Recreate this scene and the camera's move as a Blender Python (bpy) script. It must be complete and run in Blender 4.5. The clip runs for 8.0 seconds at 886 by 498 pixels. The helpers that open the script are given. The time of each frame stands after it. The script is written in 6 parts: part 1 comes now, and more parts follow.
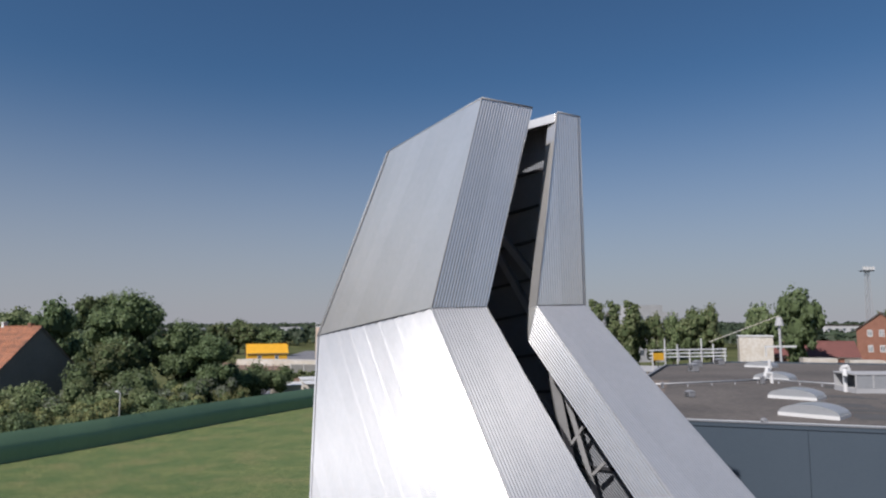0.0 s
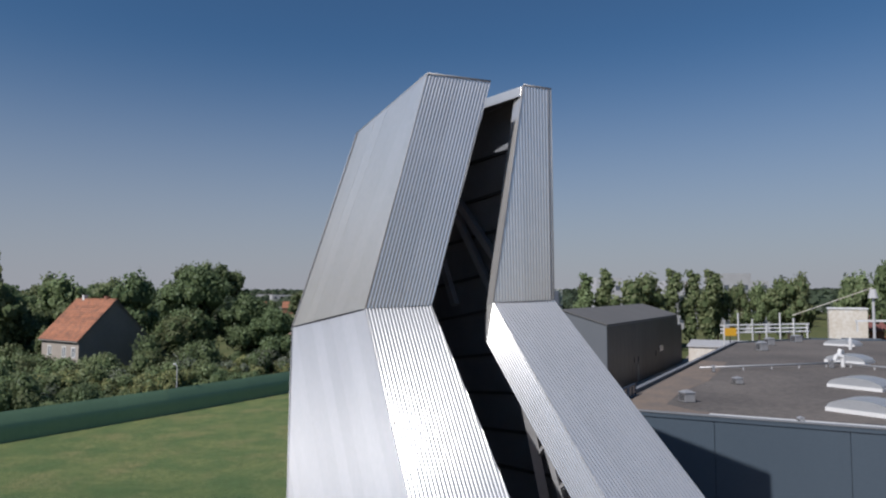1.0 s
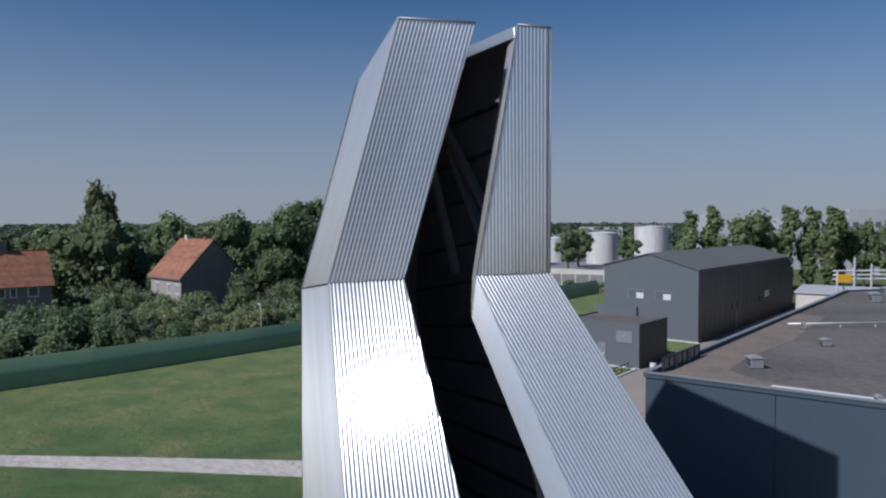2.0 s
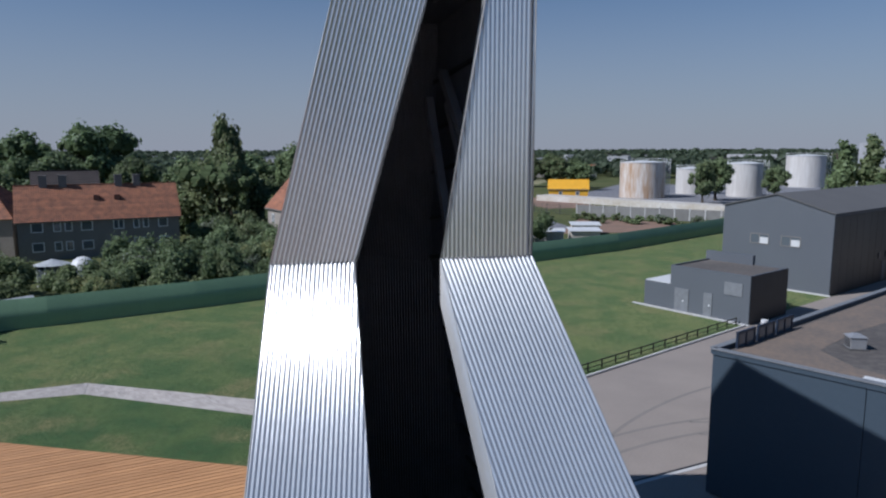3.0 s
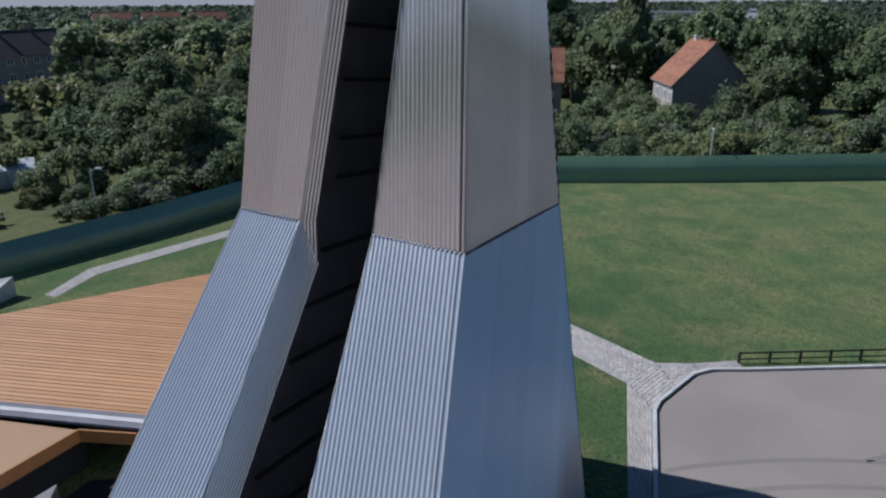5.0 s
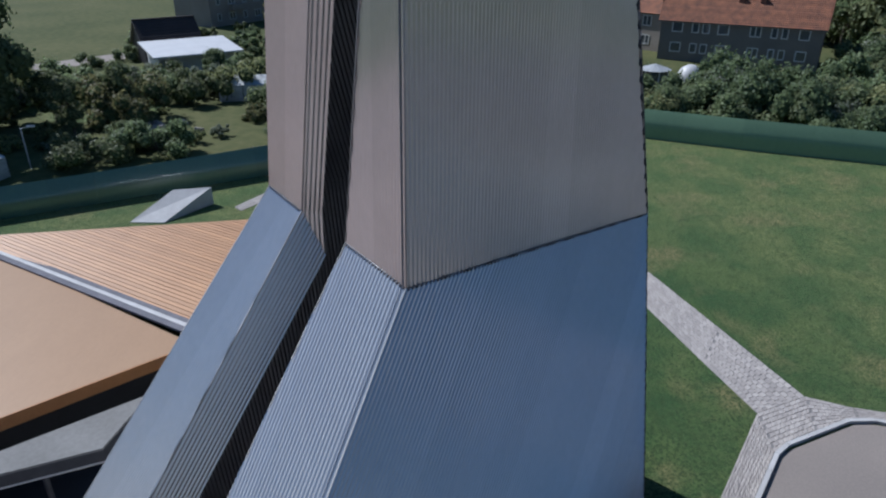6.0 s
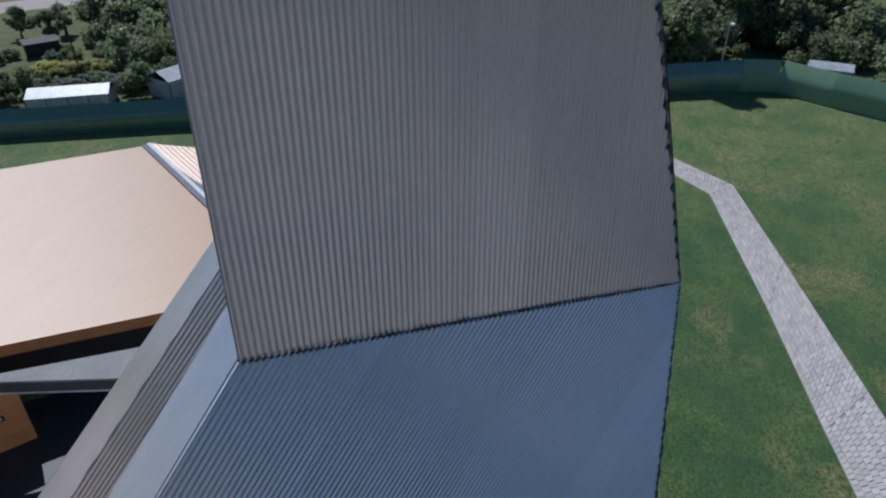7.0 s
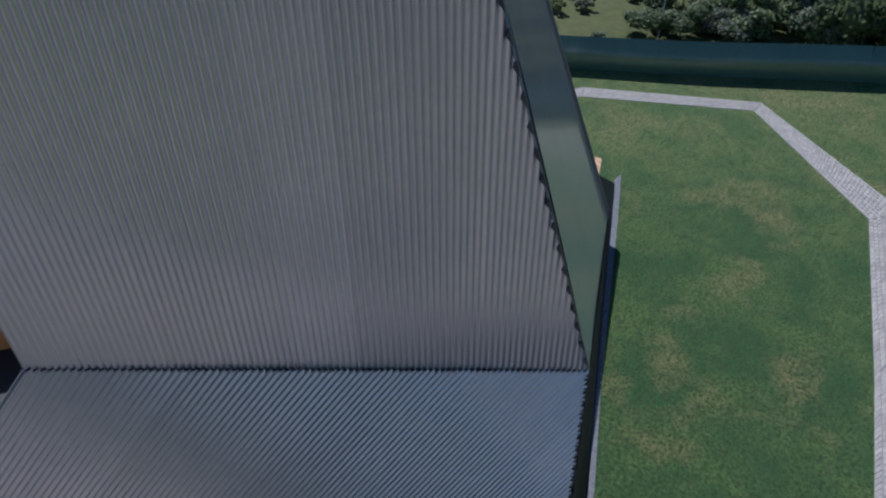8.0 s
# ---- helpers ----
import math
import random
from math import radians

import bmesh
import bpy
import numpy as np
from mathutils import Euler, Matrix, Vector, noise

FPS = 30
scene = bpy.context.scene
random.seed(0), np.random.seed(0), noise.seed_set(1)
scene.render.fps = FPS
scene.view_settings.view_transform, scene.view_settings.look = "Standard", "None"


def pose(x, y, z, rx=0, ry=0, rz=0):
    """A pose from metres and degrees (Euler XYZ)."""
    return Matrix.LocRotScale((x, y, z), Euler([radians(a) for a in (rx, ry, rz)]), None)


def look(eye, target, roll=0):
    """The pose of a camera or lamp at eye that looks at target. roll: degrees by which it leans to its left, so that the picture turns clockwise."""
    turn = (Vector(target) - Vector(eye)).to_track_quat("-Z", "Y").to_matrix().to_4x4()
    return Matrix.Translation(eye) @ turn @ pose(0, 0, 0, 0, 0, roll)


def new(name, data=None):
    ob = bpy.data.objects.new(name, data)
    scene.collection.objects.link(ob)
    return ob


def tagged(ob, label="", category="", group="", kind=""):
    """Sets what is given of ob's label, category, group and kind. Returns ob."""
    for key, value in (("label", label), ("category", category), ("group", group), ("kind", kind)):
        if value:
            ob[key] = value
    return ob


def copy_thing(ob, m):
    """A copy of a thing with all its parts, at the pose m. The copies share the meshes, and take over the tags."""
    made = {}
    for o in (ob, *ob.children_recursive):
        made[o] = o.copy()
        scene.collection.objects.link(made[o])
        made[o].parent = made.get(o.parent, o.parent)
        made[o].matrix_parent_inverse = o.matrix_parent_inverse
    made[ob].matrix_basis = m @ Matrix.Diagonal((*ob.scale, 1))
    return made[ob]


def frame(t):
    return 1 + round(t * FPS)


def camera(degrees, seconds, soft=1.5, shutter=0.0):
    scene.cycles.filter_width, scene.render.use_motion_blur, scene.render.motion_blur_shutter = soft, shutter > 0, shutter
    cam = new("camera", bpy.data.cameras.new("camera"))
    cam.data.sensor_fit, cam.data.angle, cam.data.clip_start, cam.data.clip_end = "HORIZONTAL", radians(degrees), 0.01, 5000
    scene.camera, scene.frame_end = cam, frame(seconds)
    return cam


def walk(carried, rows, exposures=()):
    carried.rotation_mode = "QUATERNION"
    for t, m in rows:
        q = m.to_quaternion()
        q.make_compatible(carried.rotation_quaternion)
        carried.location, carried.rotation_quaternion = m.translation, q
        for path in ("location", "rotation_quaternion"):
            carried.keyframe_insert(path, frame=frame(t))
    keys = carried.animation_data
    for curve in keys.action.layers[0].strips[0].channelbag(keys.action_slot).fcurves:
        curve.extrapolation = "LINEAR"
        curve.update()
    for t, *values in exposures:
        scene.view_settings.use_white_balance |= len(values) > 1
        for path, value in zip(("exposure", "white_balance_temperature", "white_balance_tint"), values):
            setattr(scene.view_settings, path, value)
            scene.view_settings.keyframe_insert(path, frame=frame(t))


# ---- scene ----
cam = camera(66.3, 8.0, soft=2.2)
# seconds, place, yaw, pitch, roll
ROWS = [
    (0, 0.158, 0.073, 11.323, 0.00, 6.34, 0.12),
    (0.5, 2.237, 1.059, 11.793, 2.95, 5.05, 0.11),
    (1, 4.452, 2.209, 12.322, 7.46, 3.48, 0.11),
    (1.2, 5.152, 2.701, 12.507, 9.43, 2.60, 0.11),
    (2.3, 8.685, 5.934, 13.692, 19.69, -4.03, 0.12),
    (2.5, 9.315, 6.750, 13.919, 21.82, -5.26, 0.13),
    (3, 10.736, 9.040, 14.443, 28.26, -8.29, 0.17),
    (3.5, 12.191, 11.227, 14.866, 35.54, -11.13, 0.30),
    (4, 13.535, 13.873, 15.302, 44.08, -14.21, 0.27),
    (4.5, 14.477, 16.273, 15.761, 53.81, -17.07, 0.30),
    (5, 15.148, 18.779, 16.143, 65.05, -19.93, 0.44),
    (5.2, 15.229, 19.753, 16.339, 69.51, -21.14, 0.25),
    (6.3, 13.765, 25.238, 17.591, 92.04, -27.75, 0.09),
    (6.5, 13.131, 26.243, 17.897, 96.23, -29.22, 0.27),
    (7, 11.250, 28.772, 18.518, 107.15, -32.34, 0.26),
    (7.5, 9.314, 30.984, 18.959, 116.81, -35.11, 0.30),
    (8, 6.788, 32.789, 19.461, 126.76, -38.33, 0.56),
]
walk(cam, [(t, pose(x, y, z, 90 + pitch, roll, yaw)) for t, x, y, z, yaw, pitch, roll in ROWS], [(0.0, 0.10, 6350, 14), (1.2, 0.0, 6120, 13), (2.5, -0.12, 5600, 12), (4.0, -0.10, 5640, 12), (6.5, -0.06, 5500, 11), (8.0, -0.05, 5450, 11)])

# ---- world, sun ----
SUN_TO = Vector((-0.470, -0.546, 0.693)).normalized()      # towards the sun
world = bpy.data.worlds.new("sky")
scene.world = world
world.use_nodes = True
wn = world.node_tree.nodes
sky = wn.new("ShaderNodeTexSky")
sky.sky_type = "NISHITA"
sky.sun_disc = False
sky.sun_elevation = math.asin(SUN_TO.z)
sky.sun_rotation = math.atan2(SUN_TO.x, SUN_TO.y)
sky.air_density, sky.dust_density, sky.ozone_density = 1.0, 0.4, 4.0
# summer haze: the blue pales to a lavender grey towards the horizon
tco, sep, ramp_h, haze = (wn.new(k) for k in ("ShaderNodeTexCoord", "ShaderNodeSeparateXYZ", "ShaderNodeMapRange", "ShaderNodeMix"))
ramp_h.interpolation_type = "SMOOTHSTEP"
ramp_h.inputs["From Min"].default_value, ramp_h.inputs["From Max"].default_value = -0.06, 0.36
ramp_h.inputs["To Min"].default_value, ramp_h.inputs["To Max"].default_value = 0.94, 0.0
deep = wn.new("ShaderNodeMix")
deep.data_type, deep.blend_type = "RGBA", "MULTIPLY"
deep.inputs["Factor"].default_value, deep.inputs["B"].default_value = 1.0, (0.595, 0.835, 0.94, 1)
haze.data_type = "RGBA"
haze.inputs["B"].default_value = (5.05, 5.05, 5.45, 1)
wl = world.node_tree.links.new
wl(tco.outputs["Generated"], sep.inputs[0])
wl(sep.outputs["Z"], ramp_h.inputs[0])
wl(ramp_h.outputs[0], haze.inputs["Factor"])
wl(sky.outputs[0], deep.inputs["A"])
wl(deep.outputs["Result"], haze.inputs["A"])
wl(haze.outputs["Result"], wn["Background"].inputs[0])
wn["Background"].inputs[1].default_value = 0.067
sun = new("sun", bpy.data.lights.new("sun", "SUN"))
sun.data.energy, sun.data.angle, sun.data.color = 5.0, radians(0.53), (1.0, 0.95, 0.88)
sun.matrix_world = look(SUN_TO * 200, (0, 0, 0))


# ---- materials ----
def mat(name, col, rough=0.6, metal=0.0, col2=None, scale=2.0, fine=25.0, mix=0.5, bump=0.0, bscale=60.0, rnd=0.0, spec=0.5, island=False, stretch=(1, 1, 1), rvar=0.0):
    """A surface with broad and fine colour variation, fine relief, and a shade of its own for each object or island."""
    m = bpy.data.materials.new(name)
    m.use_nodes = True
    nt, n = m.node_tree, m.node_tree.nodes
    ln = nt.links.new
    b = n["Principled BSDF"]
    tc = n.new("ShaderNodeTexCoord")
    mp = n.new("ShaderNodeMapping")
    mp.inputs["Scale"].default_value = stretch
    ln(tc.outputs["Object"], mp.inputs[0])
    col2 = col2 or tuple(c * 0.72 for c in col)
    n1, n2 = n.new("ShaderNodeTexNoise"), n.new("ShaderNodeTexNoise")
    for nn, s in ((n1, scale), (n2, fine)):
        nn.inputs["Scale"].default_value = s
        nn.inputs["Detail"].default_value = 5
        ln(mp.outputs[0], nn.inputs["Vector"])
    add = n.new("ShaderNodeMath")
    add.operation = "MULTIPLY_ADD"
    add.inputs[1].default_value = 0.5
    ln(n2.outputs["Fac"], add.inputs[0])
    half = n.new("ShaderNodeMath")
    half.operation = "MULTIPLY_ADD"
    half.inputs[1].default_value = 0.5
    half.inputs[2].default_value = 0.0
    ln(n1.outputs["Fac"], half.inputs[0])
    ln(half.outputs[0], add.inputs[2])
    ramp = n.new("ShaderNodeMapRange")
    ramp.inputs["From Min"].default_value, ramp.inputs["From Max"].default_value = 0.5 - 0.25 * mix, 0.5 + 0.25 * mix
    ln(add.outputs[0], ramp.inputs[0])
    mixc = n.new("ShaderNodeMix")
    mixc.data_type = "RGBA"
    mixc.inputs["A"].default_value, mixc.inputs["B"].default_value = (*col2, 1), (*col, 1)
    ln(ramp.outputs[0], mixc.inputs["Factor"])
    out = mixc.outputs["Result"]
    if rnd:
        hs = n.new("ShaderNodeHueSaturation")
        src = n.new("ShaderNodeNewGeometry").outputs["Random Per Island"] if island else n.new("ShaderNodeObjectInfo").outputs["Random"]
        mr = n.new("ShaderNodeMapRange")
        mr.inputs["To Min"].default_value, mr.inputs["To Max"].default_value = 1 - rnd, 1 + rnd
        ln(src, mr.inputs[0])
        ln(mr.outputs[0], hs.inputs["Value"])
        ln(out, hs.inputs["Color"])
        out = hs.outputs[0]
    ln(out, b.inputs["Base Color"])
    b.inputs["Roughness"].default_value, b.inputs["Metallic"].default_value = rough, metal
    b.inputs["Specular IOR Level"].default_value = spec
    if rvar:
        rr = n.new("ShaderNodeMapRange")
        rr.inputs["To Min"].default_value, rr.inputs["To Max"].default_value = rough - rvar, rough + rvar
        ln(add.outputs[0], rr.inputs[0])
        ln(rr.outputs[0], b.inputs["Roughness"])
    if bump:
        nb = n.new("ShaderNodeTexNoise")
        nb.inputs["Scale"].default_value, nb.inputs["Detail"].default_value = bscale, 4
        ln(mp.outputs[0], nb.inputs["Vector"])
        bp = n.new("ShaderNodeBump")
        bp.inputs["Strength"].default_value, bp.inputs["Distance"].default_value = bump, 0.02
        ln(nb.outputs["Fac"], bp.inputs["Height"])
        ln(bp.outputs[0], b.inputs["Normal"])
    return m


def leaf_mat(name, col, rnd=0.24, trans=0.48):
    m = bpy.data.materials.new(name)
    m.use_nodes = True
    n, ln = m.node_tree.nodes, m.node_tree.links.new
    b = n["Principled BSDF"]
    b.inputs["Roughness"].default_value = 0.55
    b.inputs["Specular IOR Level"].default_value = 0.3
    hs = n.new("ShaderNodeHueSaturation")
    hs.inputs["Color"].default_value = (*col, 1)
    mr = n.new("ShaderNodeMapRange")
    mr.inputs["To Min"].default_value, mr.inputs["To Max"].default_value = 1 - rnd, 1 + rnd
    ln(n.new("ShaderNodeNewGeometry").outputs["Random Per Island"], mr.inputs[0])
    mo = n.new("ShaderNodeMapRange")
    mo.inputs["To Min"].default_value, mo.inputs["To Max"].default_value = 0.75, 1.2
    oi = n.new("ShaderNodeObjectInfo")
    ln(oi.outputs["Random"], mo.inputs[0])
    mm = n.new("ShaderNodeMath")
    mm.operation = "MULTIPLY"
    ln(mr.outputs[0], mm.inputs[0])
    ln(mo.outputs[0], mm.inputs[1])
    ln(mm.outputs[0], hs.inputs["Value"])
    mh = n.new("ShaderNodeMapRange")
    mh.inputs["To Min"].default_value, mh.inputs["To Max"].default_value = 0.478, 0.515
    ln(oi.outputs["Random"], mh.inputs[0])
    ln(mh.outputs[0], hs.inputs["Hue"])
    ln(hs.outputs[0], b.inputs["Base Color"])
    tr = n.new("ShaderNodeBsdfTranslucent")
    ln(hs.outputs[0], tr.inputs[0])
    mx = n.new("ShaderNodeMixShader")
    mx.inputs[0].default_value = trans
    ln(b.outputs[0], mx.inputs[1])
    ln(tr.outputs[0], mx.inputs[2])
    ln(mx.outputs[0], n["Material Output"].inputs[0])
    return m


def glass_mat(name, col=(0.05, 0.06, 0.08), rough=0.08):
    m = bpy.data.materials.new(name)
    m.use_nodes = True
    b = m.node_tree.nodes["Principled BSDF"]
    b.inputs["Base Color"].default_value = (*col, 1)
    b.inputs["Roughness"].default_value = rough
    b.inputs["Specular IOR Level"].default_value = 0.8
    return m


def grass_mat():
    """Mown grass: green of several depths with dry, yellowish patches and a tufted relief."""
    m = bpy.data.materials.new("mown_grass")
    m.use_nodes = True
    n, ln = m.node_tree.nodes, m.node_tree.links.new
    b = n["Principled BSDF"]
    tc = n.new("ShaderNodeTexCoord")

    def noise_tex(scale, detail=5, rough=0.6, dist=0.0):
        t = n.new("ShaderNodeTexNoise")
        t.inputs["Scale"].default_value, t.inputs["Detail"].default_value = scale, detail
        t.inputs["Roughness"].default_value, t.inputs["Distortion"].default_value = rough, dist
        ln(tc.outputs["Object"], t.inputs["Vector"])
        return t.outputs["Fac"]

    def rng_(v, a, c):
        r = n.new("ShaderNodeMapRange")
        r.inputs["From Min"].default_value, r.inputs["From Max"].default_value = a, c
        ln(v, r.inputs[0])
        return r.outputs[0]

    def mixed(f, a, c):
        x = n.new("ShaderNodeMix")
        x.data_type = "RGBA"
        ln(f, x.inputs["Factor"])
        for sock, val in (("A", a), ("B", c)):
            if isinstance(val, tuple):
                x.inputs[sock].default_value = (*val, 1)
            else:
                ln(val, x.inputs[sock])
        return x.outputs["Result"]

    broad = rng_(noise_tex(0.32, 6, 0.62, 0.4), 0.40, 0.60)
    lush = mixed(broad, (0.036, 0.096, 0.032), (0.098, 0.150, 0.047))
    dry = mixed(broad, (0.084, 0.142, 0.047), (0.185, 0.212, 0.075))
    bare = noise_tex(0.22, 7, 0.60)
    lush = mixed(rng_(bare, 0.53, 0.66), lush, (0.225, 0.200, 0.088))
    dry = mixed(rng_(bare, 0.51, 0.67), dry, (0.235, 0.215, 0.092))
    # deeper green in the path's bend, yellower beyond; partly grass sheen painted as colour
    away = n.new("ShaderNodeVectorMath")
    away.operation = "DISTANCE"
    away.inputs[1].default_value = (-13.5, 30.0, 0.0)
    ln(tc.outputs["Object"], away.inputs[0])
    c2 = mixed(rng_(away.outputs["Value"], 9.0, 19.0), lush, dry)
    c3 = mixed(rng_(noise_tex(2.2, 6, 0.75), 0.48, 0.68), c2, (0.038, 0.068, 0.021))
    c4 = mixed(rng_(noise_tex(8, 5, 0.80), 0.47, 0.57), c3, (0.020, 0.048, 0.017))
    ln(c4, b.inputs["Base Color"])
    b.inputs["Roughness"].default_value = 0.9
    b.inputs["Specular IOR Level"].default_value = 0.15
    b.inputs["Sheen Weight"].default_value, b.inputs["Sheen Roughness"].default_value = 0.26, 0.5
    b.inputs["Sheen Tint"].default_value = (0.55, 0.58, 0.30, 1)
    bp = n.new("ShaderNodeBump")
    bp.inputs["Strength"].default_value, bp.inputs["Distance"].default_value = 1.0, 0.09
    ln(noise_tex(7, 7, 0.8), bp.inputs["Height"])
    ln(bp.outputs[0], b.inputs["Normal"])
    return m


def metal_mat():
    """Rolled aluminium sheet: a satin mirror, a grain along the ribs that draws the sun out across them, and a matt oxide bloom."""
    m = mat("corrugated_aluminium", (0.74, 0.73, 0.715), 0.155, 1.0, (0.66, 0.652, 0.642), 0.5, 5, 0.9, rnd=0.05, rvar=0.02)
    n, ln = m.node_tree.nodes, m.node_tree.links.new
    a = n["Principled BSDF"]
    col = a.inputs["Base Color"].links[0].from_socket
    across = n.new("ShaderNodeAttribute")
    across.attribute_name = "across"
    grain = n.new("ShaderNodeBsdfAnisotropic")
    grain.inputs["Roughness"].default_value, grain.inputs["Anisotropy"].default_value = 0.53, -0.69
    ln(across.outputs["Vector"], grain.inputs["Tangent"])
    ln(col, grain.inputs["Color"])
    bloom = n.new("ShaderNodeBsdfDiffuse")
    ln(col, bloom.inputs["Color"])
    out = a.outputs[0]
    for shader, share in ((grain, 0.115), (bloom, 0.28)):
        mx = n.new("ShaderNodeMixShader")
        mx.inputs[0].default_value = share
        ln(out, mx.inputs[1])
        ln(shader.outputs[0], mx.inputs[2])
        out = mx.outputs[0]
    ln(out, n["Material Output"].inputs[0])
    return m


M = {}
M["metal"] = metal_mat()
M["trim"] = mat("bright_flashing", (0.62, 0.61, 0.60), 0.42, 1.0, (0.52, 0.515, 0.51), 2, 20, 0.9)
M["edge"] = mat("dull_edge_flashing", (0.34, 0.338, 0.335), 0.55, 0.5, (0.27, 0.268, 0.265), 2, 20, 0.9)
M["steel"] = mat("dark_grey_steel", (0.10, 0.105, 0.115), 0.5, 0.6, (0.07, 0.07, 0.08), 2, 30)
M["brace"] = mat("grey_painted_steel", (0.40, 0.405, 0.415), 0.45, 0.3, (0.32, 0.325, 0.335), 2, 30)
M["lawn"] = grass_mat()
M["ground"] = mat("rough_meadow", (0.125, 0.125, 0.055), 0.95, 0, (0.060, 0.078, 0.030), 0.05, 0.9, 0.6, 0.5, 5, spec=0.1)
M["asphalt"] = mat("pale_worn_asphalt", (0.305, 0.262, 0.230), 0.85, 0, (0.235, 0.204, 0.182), 0.22, 14, 0.6, 0.3, 90, spec=0.25)
M["plaza"] = mat("warm_paving", (0.40, 0.30, 0.26), 0.85, 0, (0.30, 0.225, 0.20), 0.3, 9, 0.7, 0.2, 60, spec=0.25)
M["joint"] = mat("sandy_paving_bed", (0.25, 0.235, 0.225), 0.95, 0, None, 1, 20)
M["kerb"] = mat("white_concrete_kerb", (0.55, 0.54, 0.53), 0.8, 0, (0.40, 0.39, 0.38), 1.5, 20, 0.7, 0.2, 50, rnd=0.08)
M["concrete"] = mat("smooth_concrete", (0.42, 0.42, 0.43), 0.75, 0, (0.33, 0.33, 0.34), 0.8, 12, 0.8, 0.15, 40)
M["old_concrete"] = mat("weathered_grey_concrete", (0.25, 0.245, 0.235), 0.9, 0, (0.17, 0.165, 0.155), 0.6, 7, 0.8, 0.2, 30, rnd=0.1)
M["gravel"] = mat("grey_gravel", (0.24, 0.24, 0.26), 0.9, 0, (0.10, 0.10, 0.11), 8, 45, 0.5, 0.8, 60)
M["board"] = mat("larch_roof_board", (0.50, 0.268, 0.120), 0.46, 0, (0.40, 0.205, 0.088), 0.7, 14, 0.8, 0.06, 40, rnd=0.10, spec=0.5)
M["panel_roof"] = mat("smooth_larch_panel", (0.385, 0.240, 0.135), 0.5, 0, (0.345, 0.212, 0.118), 0.35, 3, 0.8, 0.05, 30, rnd=0.008, spec=0.35, stretch=(1, 3, 1))
M["gutter"] = mat("grey_gutter_sheet", (0.20, 0.195, 0.215), 0.9, 0.0, (0.15, 0.148, 0.165), 2, 20, spec=0.1)
M["fascia"] = mat("oiled_wood_fascia", (0.40, 0.185, 0.065), 0.5, 0, (0.29, 0.125, 0.04), 1.5, 18, 0.8, 0.1, 40, rnd=0.08)
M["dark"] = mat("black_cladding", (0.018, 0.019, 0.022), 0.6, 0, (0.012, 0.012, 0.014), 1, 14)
M["lining"] = mat("galvanised_lining", (0.23, 0.242, 0.265), 0.45, 0.45, (0.185, 0.197, 0.217), 1, 14, rnd=0.06)
M["fence"] = mat("green_painted_panel", (0.205, 0.315, 0.190), 0.36, 0, (0.175, 0.275, 0.165), 0.35, 5, 0.8, 0.02, 6, rnd=0.04, spec=0.4)
M["fence_gloss"] = mat("glossy_green_panel", (0.115, 0.195, 0.130), 0.24, 0, (0.095, 0.165, 0.110), 0.35, 5, 0.8, 0.02, 4, rnd=0.06, spec=1.0, rvar=0.08)
M["rail"] = mat("dark_iron_rail", (0.03, 0.027, 0.024), 0.6, 0.3, None, 4, 40)
M["grey_wall"] = mat("slate_grey_panel", (0.056, 0.078, 0.102), 0.5, 0, (0.046, 0.065, 0.087), 0.25, 7, 0.9, 0.03, 20, rnd=0.03)
M["hut_wall"] = mat("mid_grey_panel", (0.106, 0.116, 0.131), 0.6, 0, (0.090, 0.099, 0.114), 0.25, 7, 0.9, 0.03, 20, rnd=0.03)
M["dark_wall"] = mat("anthracite_sheet", (0.030, 0.032, 0.037), 0.5, 0, (0.017, 0.019, 0.023), 0.25, 3, 0.6, 0.03, 20, rnd=0.22, spec=0.4, stretch=(1, 1, 0.25))
M["felt"] = mat("grey_brown_roof_felt", (0.150, 0.134, 0.122), 0.85, 0, (0.088, 0.080, 0.076), 0.13, 3.5, 0.5, 0.25, 30, spec=0.2)
M["hall_roof"] = mat("grey_sheet_roof", (0.125, 0.122, 0.12), 0.8, 0, (0.095, 0.093, 0.092), 0.2, 4, 0.8)
M["door"] = mat("grey_door_paint", (0.20, 0.21, 0.225), 0.6, 0, None, 2, 20)
M["navy"] = mat("dark_navy_steel", (0.022, 0.034, 0.060), 0.45, 0.2, (0.015, 0.024, 0.045), 2, 20)
M["felt2"] = mat("dark_roof_felt_patch", (0.085, 0.082, 0.082), 0.9, 0, (0.06, 0.06, 0.06), 0.5, 6, 0.6)
M["felt_brown"] = mat("rust_stained_felt", (0.205, 0.158, 0.125), 0.9, 0, (0.135, 0.118, 0.106), 0.5, 5, 0.5, 0.2, 30, spec=0.2)
M["white"] = mat("white_painted_metal", (0.66, 0.66, 0.66), 0.5, 0, (0.52, 0.52, 0.52), 0.8, 10, 0.8)
M["vent"] = mat("weathered_zinc_sheet", (0.46, 0.46, 0.47), 0.45, 0.5, (0.34, 0.34, 0.35), 2, 12, 0.8)
M["dirty_white"] = mat("stained_white_paint", (0.62, 0.60, 0.57), 0.6, 0, (0.42, 0.36, 0.28), 0.25, 2.0, 0.8)
M["tank"] = mat("chalky_white_paint", (0.60, 0.58, 0.555), 0.6, 0, (0.46, 0.43, 0.40), 0.5, 2.5, 0.7, stretch=(1, 1, 0.10))
M["tank_rust"] = mat("rust_streaked_white_paint", (0.66, 0.63, 0.59), 0.6, 0, (0.40, 0.25, 0.14), 0.28, 1.6, 0.55, stretch=(1, 1, 0.16))
